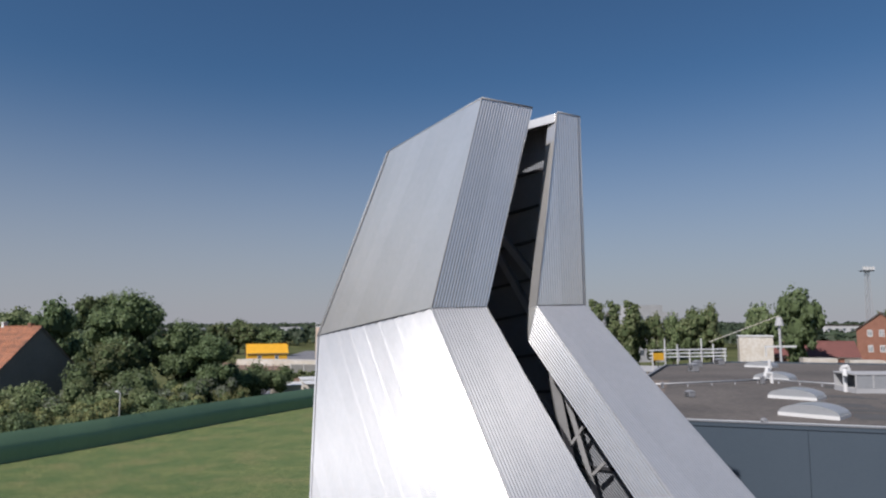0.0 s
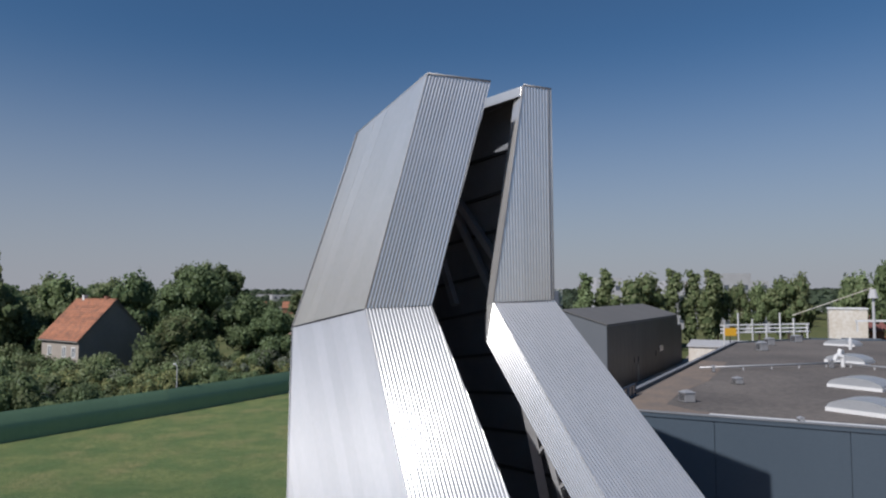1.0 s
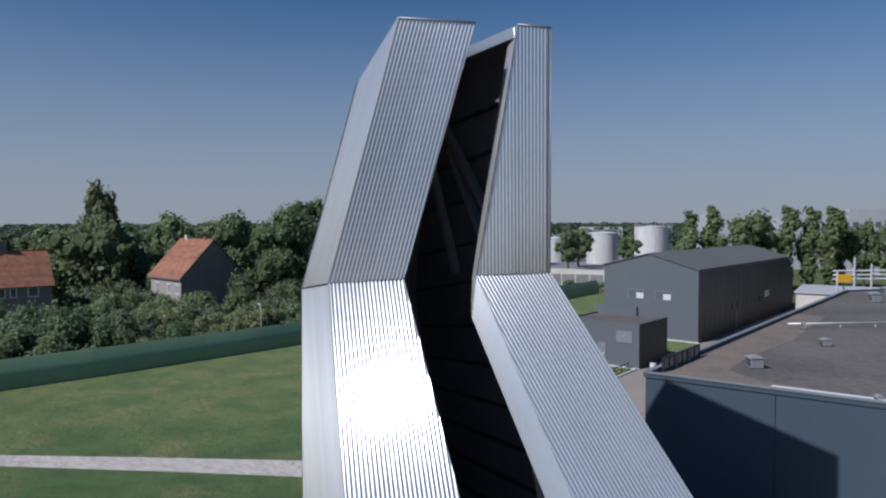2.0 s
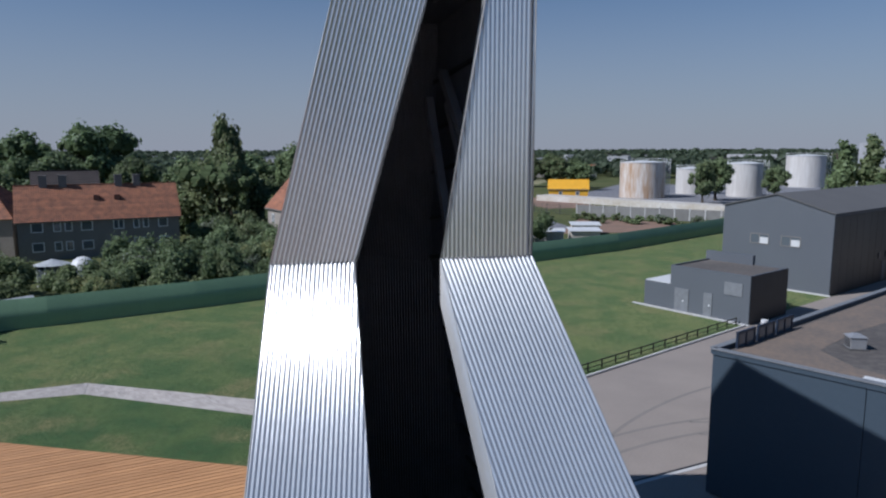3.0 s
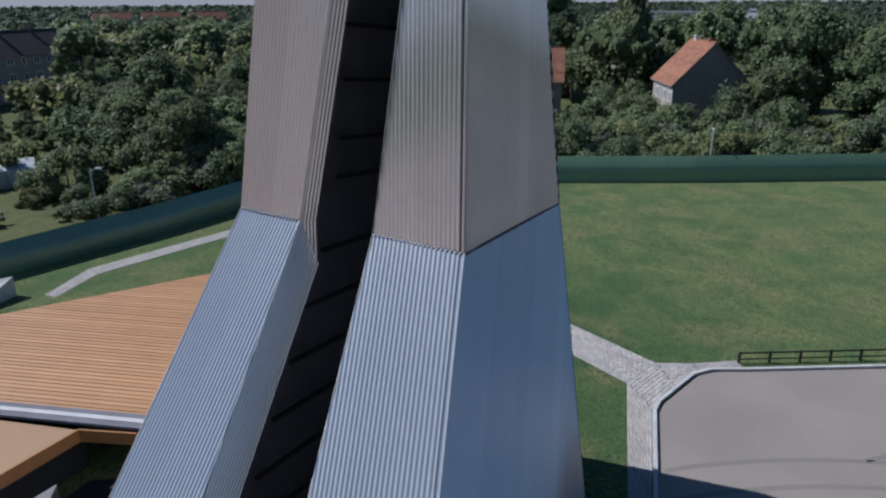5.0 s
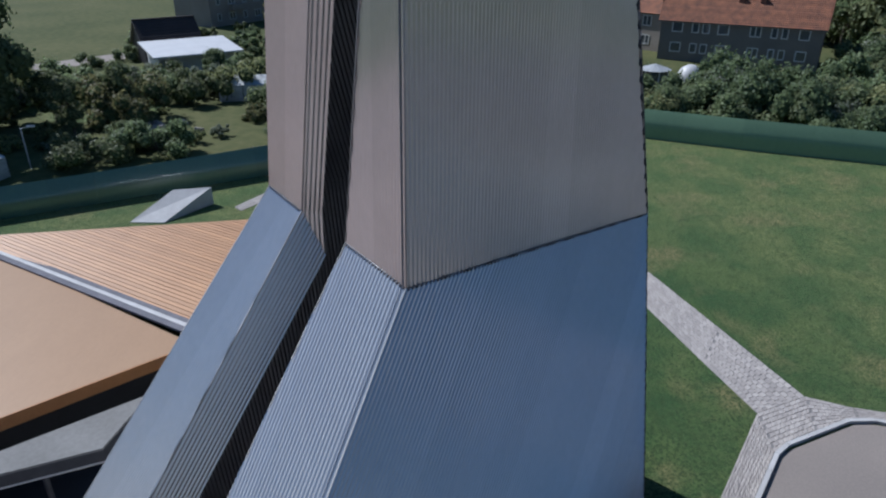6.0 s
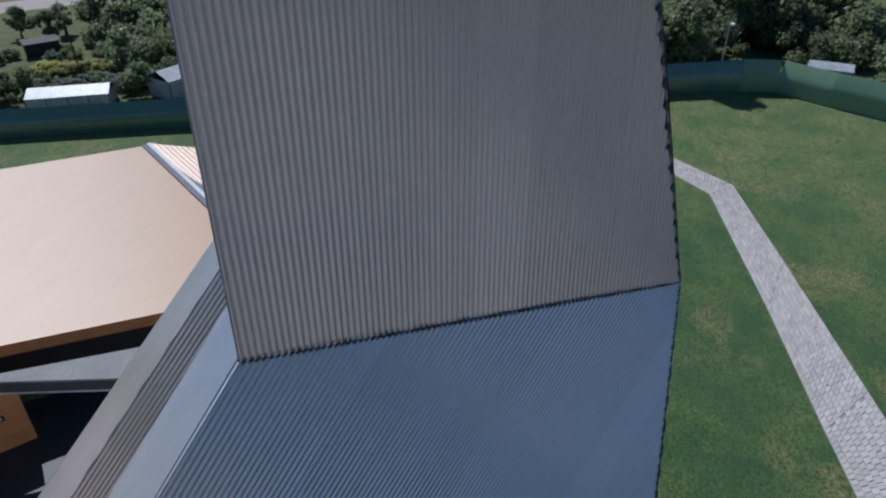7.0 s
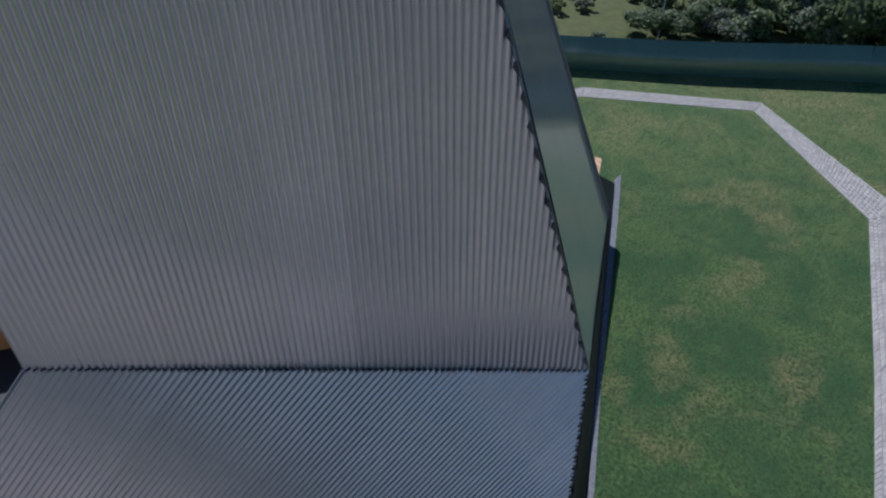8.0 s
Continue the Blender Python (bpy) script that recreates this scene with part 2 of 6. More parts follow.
M["tyre"] = mat("rubber_darkened_asphalt", (0.235, 0.210, 0.190), 0.85, 0, (0.195, 0.176, 0.16), 0.5, 14, 0.7, spec=0.25)
M["plaster"] = mat("weathered_plaster", (0.36, 0.32, 0.28), 0.9, 0, (0.26, 0.23, 0.20), 0.35, 4, 0.7, 0.2, 20)
M["grey_plaster"] = mat("grey_roughcast", (0.23, 0.215, 0.20), 0.9, 0, (0.165, 0.155, 0.147), 0.4, 5, 0.7, 0.2, 20)
M["brick"] = mat("red_brick", (0.27, 0.125, 0.085), 0.9, 0, (0.19, 0.088, 0.06), 1.0, 14, 0.7, 0.3, 30)
M["tile"] = mat("orange_clay_tile", (0.40, 0.160, 0.082), 0.85, 0, (0.13, 0.068, 0.048), 1.3, 7, 0.7, 0.3, 25, rnd=0.12)
M["red_sheet"] = mat("dull_red_roof_sheet", (0.19, 0.075, 0.065), 0.7, 0, (0.14, 0.06, 0.052), 0.6, 6, 0.7)
M["old_tile"] = mat("dark_old_roof_tile", (0.065, 0.050, 0.047), 0.85, 0, (0.04, 0.034, 0.032), 0.5, 6, 0.7, 0.2, 30, rnd=0.1)
M["yellow"] = mat("bright_yellow_paint", (0.78, 0.42, 0.03), 0.6, 0, (0.62, 0.32, 0.02), 0.8, 8, 0.8)
M["frame_white"] = mat("white_window_frame", (0.75, 0.75, 0.74), 0.5, 0, None, 3, 20)
M["pane"] = glass_mat("dark_window_glass", (0.10, 0.115, 0.135))
M["dome"] = mat("frosted_skylight", (0.30, 0.31, 0.325), 0.28, 0, (0.24, 0.25, 0.265), 1.5, 9, 0.8, spec=0.7)
M["water"] = glass_mat("pond_water", (0.05, 0.075, 0.10), 0.04)
M["bark"] = mat("grey_brown_bark", (0.085, 0.068, 0.05), 0.95, 0, None, 3, 20, 0.8, 0.5, 20)
M["soil"] = mat("bare_reddish_soil", (0.26, 0.155, 0.11), 0.95, 0, (0.17, 0.12, 0.085), 0.3, 3, 0.6)
M["sand"] = mat("dry_sandy_ground", (0.30, 0.27, 0.17), 0.95, 0, (0.17, 0.17, 0.085), 0.06, 0.8, 0.6, spec=0.1)
M["haze_wall"] = mat("far_white_facade", (0.42, 0.42, 0.43), 0.8, 0, (0.33, 0.33, 0.34), 0.2, 3)
M["leaf_dark"] = leaf_mat("dark_leaves", (0.150, 0.196, 0.096))
M["leaf_mid"] = leaf_mat("green_leaves", (0.202, 0.244, 0.120))
M["leaf_far"] = leaf_mat("far_leaves", (0.080, 0.108, 0.066))
M["leaf_light"] = leaf_mat("light_leaves", (0.224, 0.264, 0.132))
M["leaf_yellow"] = leaf_mat("yellowish_leaves", (0.262, 0.270, 0.118))
M["leaf_flower"] = leaf_mat("yellow_flowering_leaves", (0.46, 0.43, 0.115))
M["leaf_grey"] = leaf_mat("silvery_leaves", (0.224, 0.248, 0.186))
# darker than the leaves: the shade inside a crown is put into this colour
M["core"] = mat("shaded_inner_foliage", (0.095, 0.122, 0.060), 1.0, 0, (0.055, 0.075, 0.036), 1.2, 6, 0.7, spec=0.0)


# ---- building helpers ----
def link(name, bm, material, parent=None, label="", smooth=False):
    me = bpy.data.meshes.new(name)
    bm.to_mesh(me)
    bm.free()
    me.materials.append(material)
    if smooth:
        me.shade_smooth()
    ob = new(name, me)
    if parent:
        ob.parent = parent
        ob.matrix_parent_inverse = parent.matrix_world.inverted()
    if label:
        ob["label"] = label
    return ob


def part(name, bm, material, parent, label="", smooth=False):
    """One mesh object under a thing or a part; its coordinates are those of the thing."""
    me = bpy.data.meshes.new(name)
    bm.to_mesh(me)
    bm.free()
    me.materials.append(material)
    if smooth:
        me.shade_smooth()
    ob = new(name, me)
    ob.parent = parent
    if label:
        ob["label"] = label
    return ob


def raw(name, verts, faces, material, parent=None, label="", smooth=False):
    me = bpy.data.meshes.new(name)
    me.from_pydata([tuple(v) for v in verts], [], faces)
    me.materials.append(material)
    if smooth:
        me.shade_smooth()
    me.update()
    ob = new(name, me)
    if parent:
        ob.parent = parent
    if label:
        ob["label"] = label
    return ob


def thing(name, m, label, category, group="", kind=""):
    ob = new(name)
    ob.empty_display_size = 0.3
    ob.matrix_world = m
    return tagged(ob, label, category, group, kind)


def box(bm, lo, hi, m=None, bevel=0.0):
    sx, sy, sz = (hi[i] - lo[i] for i in range(3))
    mm = Matrix.Translation([(hi[i] + lo[i]) / 2 for i in range(3)]) @ Matrix.Diagonal((sx, sy, sz, 1))
    if m is not None:
        mm = m @ mm
    r = bmesh.ops.create_cube(bm, size=1, matrix=mm)
    if bevel:
        es = list({e for v in r["verts"] for e in v.link_edges})
        bmesh.ops.bevel(bm, geom=es, offset=bevel, segments=1, affect="EDGES", profile=0.5)
    return bm


def boxes(*items, m=None, bevel=0.0):
    bm = bmesh.new()
    for lo, hi in items:
        box(bm, lo, hi, m, bevel)
    return bm


def bar(bm, a, b, w, h, up=(0, 0, 1)):
    """A straight member of section w x h from a to b."""
    a, b = Vector(a), Vector(b)
    d = (b - a).normalized()
    s = d.cross(Vector(up))
    if s.length < 1e-4:
        s = d.cross(Vector((1, 0, 0)))
    s.normalize()
    n = s.cross(d).normalized()
    vs = [bm.verts.new(p + s * i * w / 2 + n * j * h / 2) for p in (a, b) for i, j in ((-1, -1), (1, -1), (1, 1), (-1, 1))]
    for q in ((0, 1, 2, 3), (7, 6, 5, 4), (0, 4, 5, 1), (1, 5, 6, 2), (2, 6, 7, 3), (3, 7, 4, 0)):
        bm.faces.new([vs[i] for i in q])
    bmesh.ops.recalc_face_normals(bm, faces=bm.faces[:])
    return bm


def tube(a, b, r, seg=8):
    """A round bar from a to b."""
    a, b = Vector(a), Vector(b)
    q = (b - a).to_track_quat("Z", "Y").to_matrix().to_4x4()
    bm = bmesh.new()
    bmesh.ops.create_cone(bm, cap_ends=True, segments=seg, radius1=r, radius2=r, depth=(b - a).length, matrix=Matrix.Translation((a + b) / 2) @ q)
    return bm


def barmesh(a, b, w, h, up=(0, 0, 1)):
    return bar(bmesh.new(), a, b, w, h, up)


def cyl(bm, base, r, h, seg=16, r2=None, cap=True):
    bmesh.ops.create_cone(bm, cap_ends=cap, segments=seg, radius1=r, radius2=r if r2 is None else r2, depth=h, matrix=Matrix.Translation((base[0], base[1], base[2] + h / 2)))
    return bm


def prism(poly, z0, z1):
    """An upright prism on a plan polygon; z0 and z1 are heights or lists of heights per corner."""
    n = len(poly)
    z0 = [z0] * n if isinstance(z0, (int, float)) else z0
    z1 = [z1] * n if isinstance(z1, (int, float)) else z1
    bm = bmesh.new()
    lo = [bm.verts.new((*p, z)) for p, z in zip(poly, z0)]
    hi = [bm.verts.new((*p, z)) for p, z in zip(poly, z1)]
    bm.faces.new(lo[::-1])
    bm.faces.new(hi)
    for i in range(n):
        j = (i + 1) % n
        bm.faces.new((lo[i], lo[j], hi[j], hi[i]))
    bmesh.ops.recalc_face_normals(bm, faces=bm.faces[:])
    return bm


def slab(poly, thick):
    """A plate of some thickness below a polygon in space."""
    bm = bmesh.new()
    hi = [bm.verts.new(p) for p in poly]
    lo = [bm.verts.new((p[0], p[1], p[2] - thick)) for p in poly]
    n = len(poly)
    bm.faces.new(hi)
    bm.faces.new(lo[::-1])
    for i in range(n):
        j = (i + 1) % n
        bm.faces.new((hi[i], lo[i], lo[j], hi[j]))
    bmesh.ops.recalc_face_normals(bm, faces=bm.faces[:])
    return bm


def heading(a, b, z=0.0):
    """A pose at a whose x axis runs to b."""
    return pose(a[0], a[1], z, 0, 0, math.degrees(math.atan2(b[1] - a[1], b[0] - a[0])))


def strip(edge_a, edge_b, z):
    """A flat band between two plan lines of equal count."""
    bm = bmesh.new()
    va = [bm.verts.new((*p, z)) for p in edge_a]
    vb = [bm.verts.new((*p, z)) for p in edge_b]
    for i in range(len(va) - 1):
        bm.faces.new((va[i], va[i + 1], vb[i + 1], vb[i]))
    bmesh.ops.recalc_face_normals(bm, faces=bm.faces[:])
    for f in bm.faces:
        if f.normal.z < 0:
            f.normal_flip()
    return bm


# ---- ground ----
bm = bmesh.new()
bmesh.ops.create_circle(bm, cap_ends=True, segments=64, radius=4500, matrix=Matrix.Translation((0, 0, -0.06)))
tagged(link("ground", bm, M["ground"]), "rough green meadow reaching to the horizon", "ground", kind="structure")
FENCE_A = [(-20.67, -15.4), (-26.24, -4.06), (-32.17, 8.66), (-37.96, 20.22), (-43.54, 29.75), (-46.11, 35.82)]
FENCE_B = [(-46.11, 35.82), (-46.7, 38.6), (-44.4, 42.0), (-38.6, 52.5), (-31.6, 66.6), (-24.2, 83.6), (-12.8, 106.6), (-1.2, 138.3)]
LAWN = FENCE_A + FENCE_B[1:] + [(13.0, 132.0), (14.0, 84.0), (6.9, 68.8), (-4.1, 43.1), (-4.75, 41.0), (-3.25, 36.95), (1.2, 33.1), (5.5, 29.0), (0.0, 18.0), (-5.0, -14.5)]
bm = bmesh.new()
bm.faces.new([bm.verts.new((*p, 0.0)) for p in LAWN])
bmesh.ops.triangulate(bm, faces=bm.faces[:])
for f in bm.faces:
    if f.normal.z < 0:
        f.normal_flip()
tagged(link("lawn", bm, M["lawn"]), "mown green lawn with yellowish dry patches", "lawn", kind="structure")
ROAD = [(-4.1, 43.1), (-4.75, 41.0), (-3.25, 36.95), (1.2, 33.1), (8.5, 26.6), (14.2, 17.8), (90.0, -2.0), (100.0, 12.0), (58.0, 20.0), (7.9, 38.1), (34.0, 108.0), (60.0, 150.0), (38.0, 150.0), (29.0, 121.0), (13.3, 84.8), (9.0, 75.0), (7.0, 69.0)]
bm = bmesh.new()
bm.faces.new([bm.verts.new((*p, 0.012)) for p in ROAD])
bmesh.ops.triangulate(bm, faces=bm.faces[:])
for f in bm.faces:
    if f.normal.z < 0:
        f.normal_flip()
PLAZA = [(-5.0, -14.5), (0.0, 18.0), (5.0, 26.0), (8.5, 26.6), (14.2, 17.8), (90.0, -2.0), (80.0, -60.0), (0.0, -70.0)]
bp_ = bmesh.new()
bp_.faces.new([bp_.verts.new((*p, 0.011)) for p in PLAZA])
bmesh.ops.triangulate(bp_, faces=bp_.faces[:])
for f in bp_.faces:
    if f.normal.z < 0:
        f.normal_flip()
tagged(link("plaza", bp_, M["plaza"]), "warm grey paved forecourt before the tower", "pavement", kind="structure")
tagged(link("road", bm, M["asphalt"]), "pale grey worn asphalt yard and road", "road", kind="structure")

# ---- tower: two bent corrugated metal slabs with a slot between them ----
LF, LG, RG, RF = (Vector(p) for p in ((-0.19, 20.84, 11.82), (1.55, 21.77, 11.88), (3.29, 22.76, 11.95), (5.14, 23.82, 12.0)))
LB, RB = Vector((-5.05, 28.36, 10.88)), Vector((-0.98, 30.02, 10.55))
LTF, LTG, RTG, RTF = (Vector(p) for p in ((1.46, 21.71, 18.73), (3.25, 22.75, 18.74), (4.25, 23.55, 18.83), (5.12, 23.91, 18.77)))
LTB, RTB = Vector((-2.1, 27.05, 18.28)), Vector((0.29, 28.25, 18.30))
LF0, LG0, RG0, RF0 = (Vector(p) for p in ((4.76, 12.69, 0), (7.60, 14.38, 0), (10.5, 15.98, 0), (13.94, 17.73, 0)))
LB0, RB0 = Vector((-5.45, 29.02, 0)), Vector((0.37, 30.83, 0))
LG2, LJ, RG2, RJ = (Vector(p) for p in ((1.32, 22.15, 11.78), (1.24, 22.16, 10.69), (3.06, 23.16, 11.85), (3.05, 23.2, 10.75)))
LJ0, RJ0 = Vector((6.68, 15.51, 0)), Vector((9.55, 17.09, 0))
LTG2, RTG2 = LTG + (LG2 - LG), RTG + Vector((-0.27, 0.30, -0.1))
tower = thing("metal_tower", Matrix(), "tall bent tower of silvery corrugated metal with a dark slot", "tower")
PITCH = 0.100
BROAD, FRONTAL, FOOT = 0.0170, 0.0140, 0.0110        # rib height about the mean plane: sides, fronts, lower fronts
# one rib: a plain sine wave
RIB = [(i / 10, math.sin(2 * math.pi * i / 10)) for i in range(10)]
RIB_U, RIB_H = [u for u, _ in RIB] + [1.0], [h for _, h in RIB] + [0.0]


def sheeting(poly, rib, outward, width=1.0, wave=0.02, flat=False, material=None, name="corrugated_sheet", label=""):
    """Corrugated sheets that fill a plane polygon, ribs along rib; each sheet is a part of the tower."""
    n = Vector((0, 0, 0))
    k = len(poly)
    for i in range(k):
        n += poly[i].cross(poly[(i + 1) % k])
    n.normalize()
    if n.dot(outward) < 0:
        n = -n
    o = sum(poly, Vector((0, 0, 0))) / k
    e2 = (rib - n * rib.dot(n)).normalized()
    e1 = e2.cross(n).normalized()
    pts = [((p - o).dot(e1), (p - o).dot(e2)) for p in poly]
    s0, s1 = min(p[0] for p in pts), max(p[0] for p in pts)

    def span(s):
        ts = []
        for i in range(k):
            (a, b), (c, d) = pts[i], pts[(i + 1) % k]
            if (a <= s <= c or c <= s <= a) and abs(c - a) > 1e-9:
                ts.append(b + (d - b) * (s - a) / (c - a))
        return (min(ts), max(ts)) if len(ts) > 1 else None

    # a gentle twist lets the sheets meet all four corners
    twist = [0, 0, 0, 0]
    if k == 4:
        twist = np.linalg.solve(np.array([[1, a, b, a * b] for a, b in pts]), np.array([(p - o).dot(n) for p in poly])).tolist()
    count = max(1, round((s1 - s0) / width))
    w = (s1 - s0) / count
    rng = random.Random(int(1000 * (s1 - s0)) + k)
    for c in range(count):
        a, b = s0 + c * w, s0 + (c + 1) * w
        marks = (0.0, 0.5) if flat else [k for k, _ in RIB]
        cols = [a, b] + [(r + k) * PITCH for r in range(math.floor(a / PITCH), math.ceil(b / PITCH)) for k in marks if a + 0.002 < (r + k) * PITCH < b - 0.002]
        cols = sorted(cols + [p[0] for p in pts if a + 0.02 < p[0] < b - 0.02 and min(abs(p[0] - q) for q in cols) > 0.003])
        tilt = rng.uniform(-0.004, 0.004)
        vs, fs = [], []
        rows = 6
        for s in cols:
            ss = min(max(s, s0 + 0.02), s1 - 0.02)
            sp = span(ss) or (0, 0)
            h = (0 if flat else wave * float(np.interp(s / PITCH % 1, RIB_U, RIB_H))) + tilt * (s - a - w / 2)
            for r in range(rows + 1):
                t = sp[0] + (sp[1] - sp[0]) * r / rows
                vs.append(o + e1 * s + e2 * t + n * (h + twist[0] + twist[1] * s + twist[2] * t + twist[3] * s * t))
        for i in range(len(cols) - 1):
            for r in range(rows):
                p = i * (rows + 1) + r
                fs.append((p, p + rows + 1, p + rows + 2, p + 1))
        sheet = raw(name, vs, fs, material or M["metal"], tower, label, smooth=True)
        sheet.data.attributes.new("across", "FLOAT_VECTOR", "POINT").data.foreach_set("vector", tuple(e1) * len(vs))


FRONT = Vector((0.488, -0.873, 0))
LEFT, RIGHT = Vector((-0.85, -0.5, 0)), Vector((0.7, 0.7, 0))
sheeting([LF, LG, LTG, LTF], LTF - LF, FRONT, wave=FRONTAL)
sheeting([RG, RF, RTF, RTG], RTF - RF, FRONT, wave=FRONTAL)
sheeting([LF0, LG0, LG, LF], LF - LF0, FRONT + Vector((0, 0, 0.6)), wave=FOOT)
sheeting([RG0, RF0, RF, RG], RF - RF0, FRONT + Vector((0, 0, 0.6)), wave=FOOT)
sheeting([LB, LF, LTF, LTB], LTB - LB, LEFT, wave=BROAD)
sheeting([LB0, LF0, LF, LB], LF - LF0, LEFT, wave=BROAD)
sheeting([RF, RB, RTB, RTF], RTF - RF, RIGHT, wave=BROAD)
sheeting([RF0, RB0, RB, RF], RF - RF0, RIGHT, wave=BROAD)
sheeting([LB, RB, RTB, LTB], LTB - LB, -FRONT, flat=True)
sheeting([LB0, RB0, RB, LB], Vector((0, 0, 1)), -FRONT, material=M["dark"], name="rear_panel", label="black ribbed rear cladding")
INTO_L, INTO_R = Vector((0.87, 0.49, 0)), Vector((-0.87, -0.49, 0))
sheeting([LG, LG2, LTG2, LTG], LTG - LG, INTO_L, wave=BROAD)
sheeting([RG, RG2, RTG2, RTG], RTG - RG, INTO_R, flat=True)
sheeting([LG0, LJ0, LJ, LG], LG - LG0, INTO_L, wave=BROAD)
sheeting([RG0, RJ0, RJ, RG], RG - RG0, INTO_R, wave=BROAD)
sheeting([LG, LG2, LJ], Vector((0, 0, 1)), INTO_L, wave=BROAD)
sheeting([RG, RG2, RJ], Vector((0, 0, 1)), INTO_R, wave=BROAD)
DN = Vector((0, 0, -0.03))
raw("roof_plate", [p + DN for p in (LTF, LTG, LTG2, Vector((1.9, 25.0, 18.5)), Vector((4.16, 23.6, 18.75)), RTG, RTF, RTB, LTB)], [(0, 1, 2, 3, 4, 5, 6, 7, 8)], M["lining"], tower, "flat dark roof plate")
# flashings along the folds and edges
for a, b, w in ((LF, LG, 0.014), (RG, RF, 0.014), (LTF, LTG, 0.03), (RTG, RTF, 0.03), (LTB, LTF, 0.03), (RTF, RTB, 0.03), (LTB, RTB, 0.03), (LF, LTF, 0.012), (RF, RTF, 0.012), (LG, LTG, 0.012), (RG, RTG, 0.012), (LF0, LF, 0.012), (RF0, RF, 0.012), (LG0, LG, 0.012), (RG0, RG, 0.012), (LB, LTB, 0.02), (RB, RTB, 0.02)):
    part("edge_flashing", tube(a, b, w), M["edge"], tower, smooth=True)


def teeth(a, b, step, size, side, material, label):
    """A row of small closing teeth along an edge, one to each rib."""
    a, b, side = Vector(a), Vector(b), Vector(side).normalized()
    d = (b - a).normalized()
    n = d.cross(side).normalized()
    k = int((b - a).length / step)
    vs, fs = [], []
    for i in range(k):
        p = a + d * step * (i + 0.25)
        o = len(vs)
        for h in (-0.5, 0.5):
            vs += [p + n * h * size, p + d * step * 0.6 + n * h * size, p + d * step * 0.3 + side * size + n * h * size]
        fs += [(o, o + 1, o + 2), (o + 5, o + 4, o + 3), (o, o + 3, o + 4, o + 1), (o + 1, o + 4, o + 5, o + 2), (o + 2, o + 5, o + 3, o)]
    ob = raw("closing_strip", vs, fs, material, tower, label)
    ob["kind"] = "stuff"


for a, b, dn in ((LB, LF, LF0 - LF), (RF, RB, RF0 - RF)):
    teeth(a, b, PITCH, 0.055, dn, M["steel"], "dark toothed closing strip along the fold")
for a, b, dn in ((LF, LG, LF0 - LF), (RG, RF, RF0 - RF)):
    teeth(a, b, PITCH, 0.05, dn, M["steel"], "dark toothed closing strip along the fold")
teeth(RB, RTB, 0.42, 0.065, (0.7, -0.7, 0), M["steel"], "dark stepped sheet ends along the rear edge")
teeth(RB0, RB, PITCH, 0.06, (0.7, -0.7, 0), M["steel"], "dark stepped sheet ends along the rear edge")
# lintel across the head of the slot
part("lintel", barmesh((4.16, 23.55, 18.62), (1.9, 25.0, 18.36), 0.06, 0.30), M["trim"], tower, "pale sheet-metal lintel over the slot")
# inside the tower: charcoal lining, purlins and braces
INNER = 0.012
inl = Vector((0.7, 0.5, 0)).normalized() * 0.25
for q4 in ((LB, LF, LTF, LTB), (LB0, LF0, LF, LB)):
    sheeting([p + inl for p in q4], q4[3] - q4[0], -LEFT, 2.0, INNER, material=M["lining"], name="lining_sheet", label="charcoal corrugated inner lining")
inb = Vector((0.3, -0.9, 0)).normalized() * 0.25
for q4 in ((LB, RB, RTB, LTB), (LB0, RB0, RB, LB)):
    sheeting([p + inb for p in q4], Vector((0, 0, 1)), FRONT, 2.0, INNER, material=M["lining"], name="lining_sheet", label="charcoal corrugated inner lining")
inr = Vector((-0.7125, -0.7016, 0)) * 0.10
for q4 in ((RF, RB, RTB, RTF), (RF0, RB0, RB, RF)):
    sheeting([p + inr for p in q4], q4[3] - q4[0], -RIGHT, 2.0, INNER, material=M["lining"], name="lining_sheet", label="charcoal corrugated inner lining")
RN = Vector((-0.7125, -0.7016, 0.0))
for z in (17.23, 15.94, 14.71, 13.33, 12.12):
    u = (z - 12.0) / 6.8
    a, b = RF.lerp(RTF, u) + RN * 0.16, RB.lerp(RTB, u) + RN * 0.24
    part("purlin", barmesh(a.lerp(b, 0.10), b.lerp(a, 0.06), 0.09, 0.10), M["steel"], tower)
for z in (17.2, 15.9, 14.7, 13.3, 12.3):
    u = (z - 11.8) / 6.9
    a, b = LF.lerp(LTF, u) + Vector((0.40, 0.26, 0)), LB.lerp(LTB, u) + Vector((0.40, 0.26, 0))
    part("purlin", barmesh(a.lerp(b, 0.30), b.lerp(a, 0.05), 0.09, 0.10), M["steel"], tower)
RN2 = Vector((-0.687, -0.712, -0.143))
for f in range(1, 9):
    u = f / 9
    a, b = RF.lerp(RF0, u) + RN2 * 0.16, RB.lerp(RB0, u) + RN2 * 0.16
    part("purlin", barmesh(a.lerp(b, 0.10), b.lerp(a, 0.06), 0.09, 0.10), M["steel"], tower)
    a, b = LF.lerp(LF0, u) + Vector((0.42, 0.30, 0)), LB.lerp(LB0, u) + Vector((0.42, 0.30, 0))
    part("purlin", barmesh(a.lerp(b, 0.30), b.lerp(a, 0.05), 0.09, 0.10), M["steel"], tower)
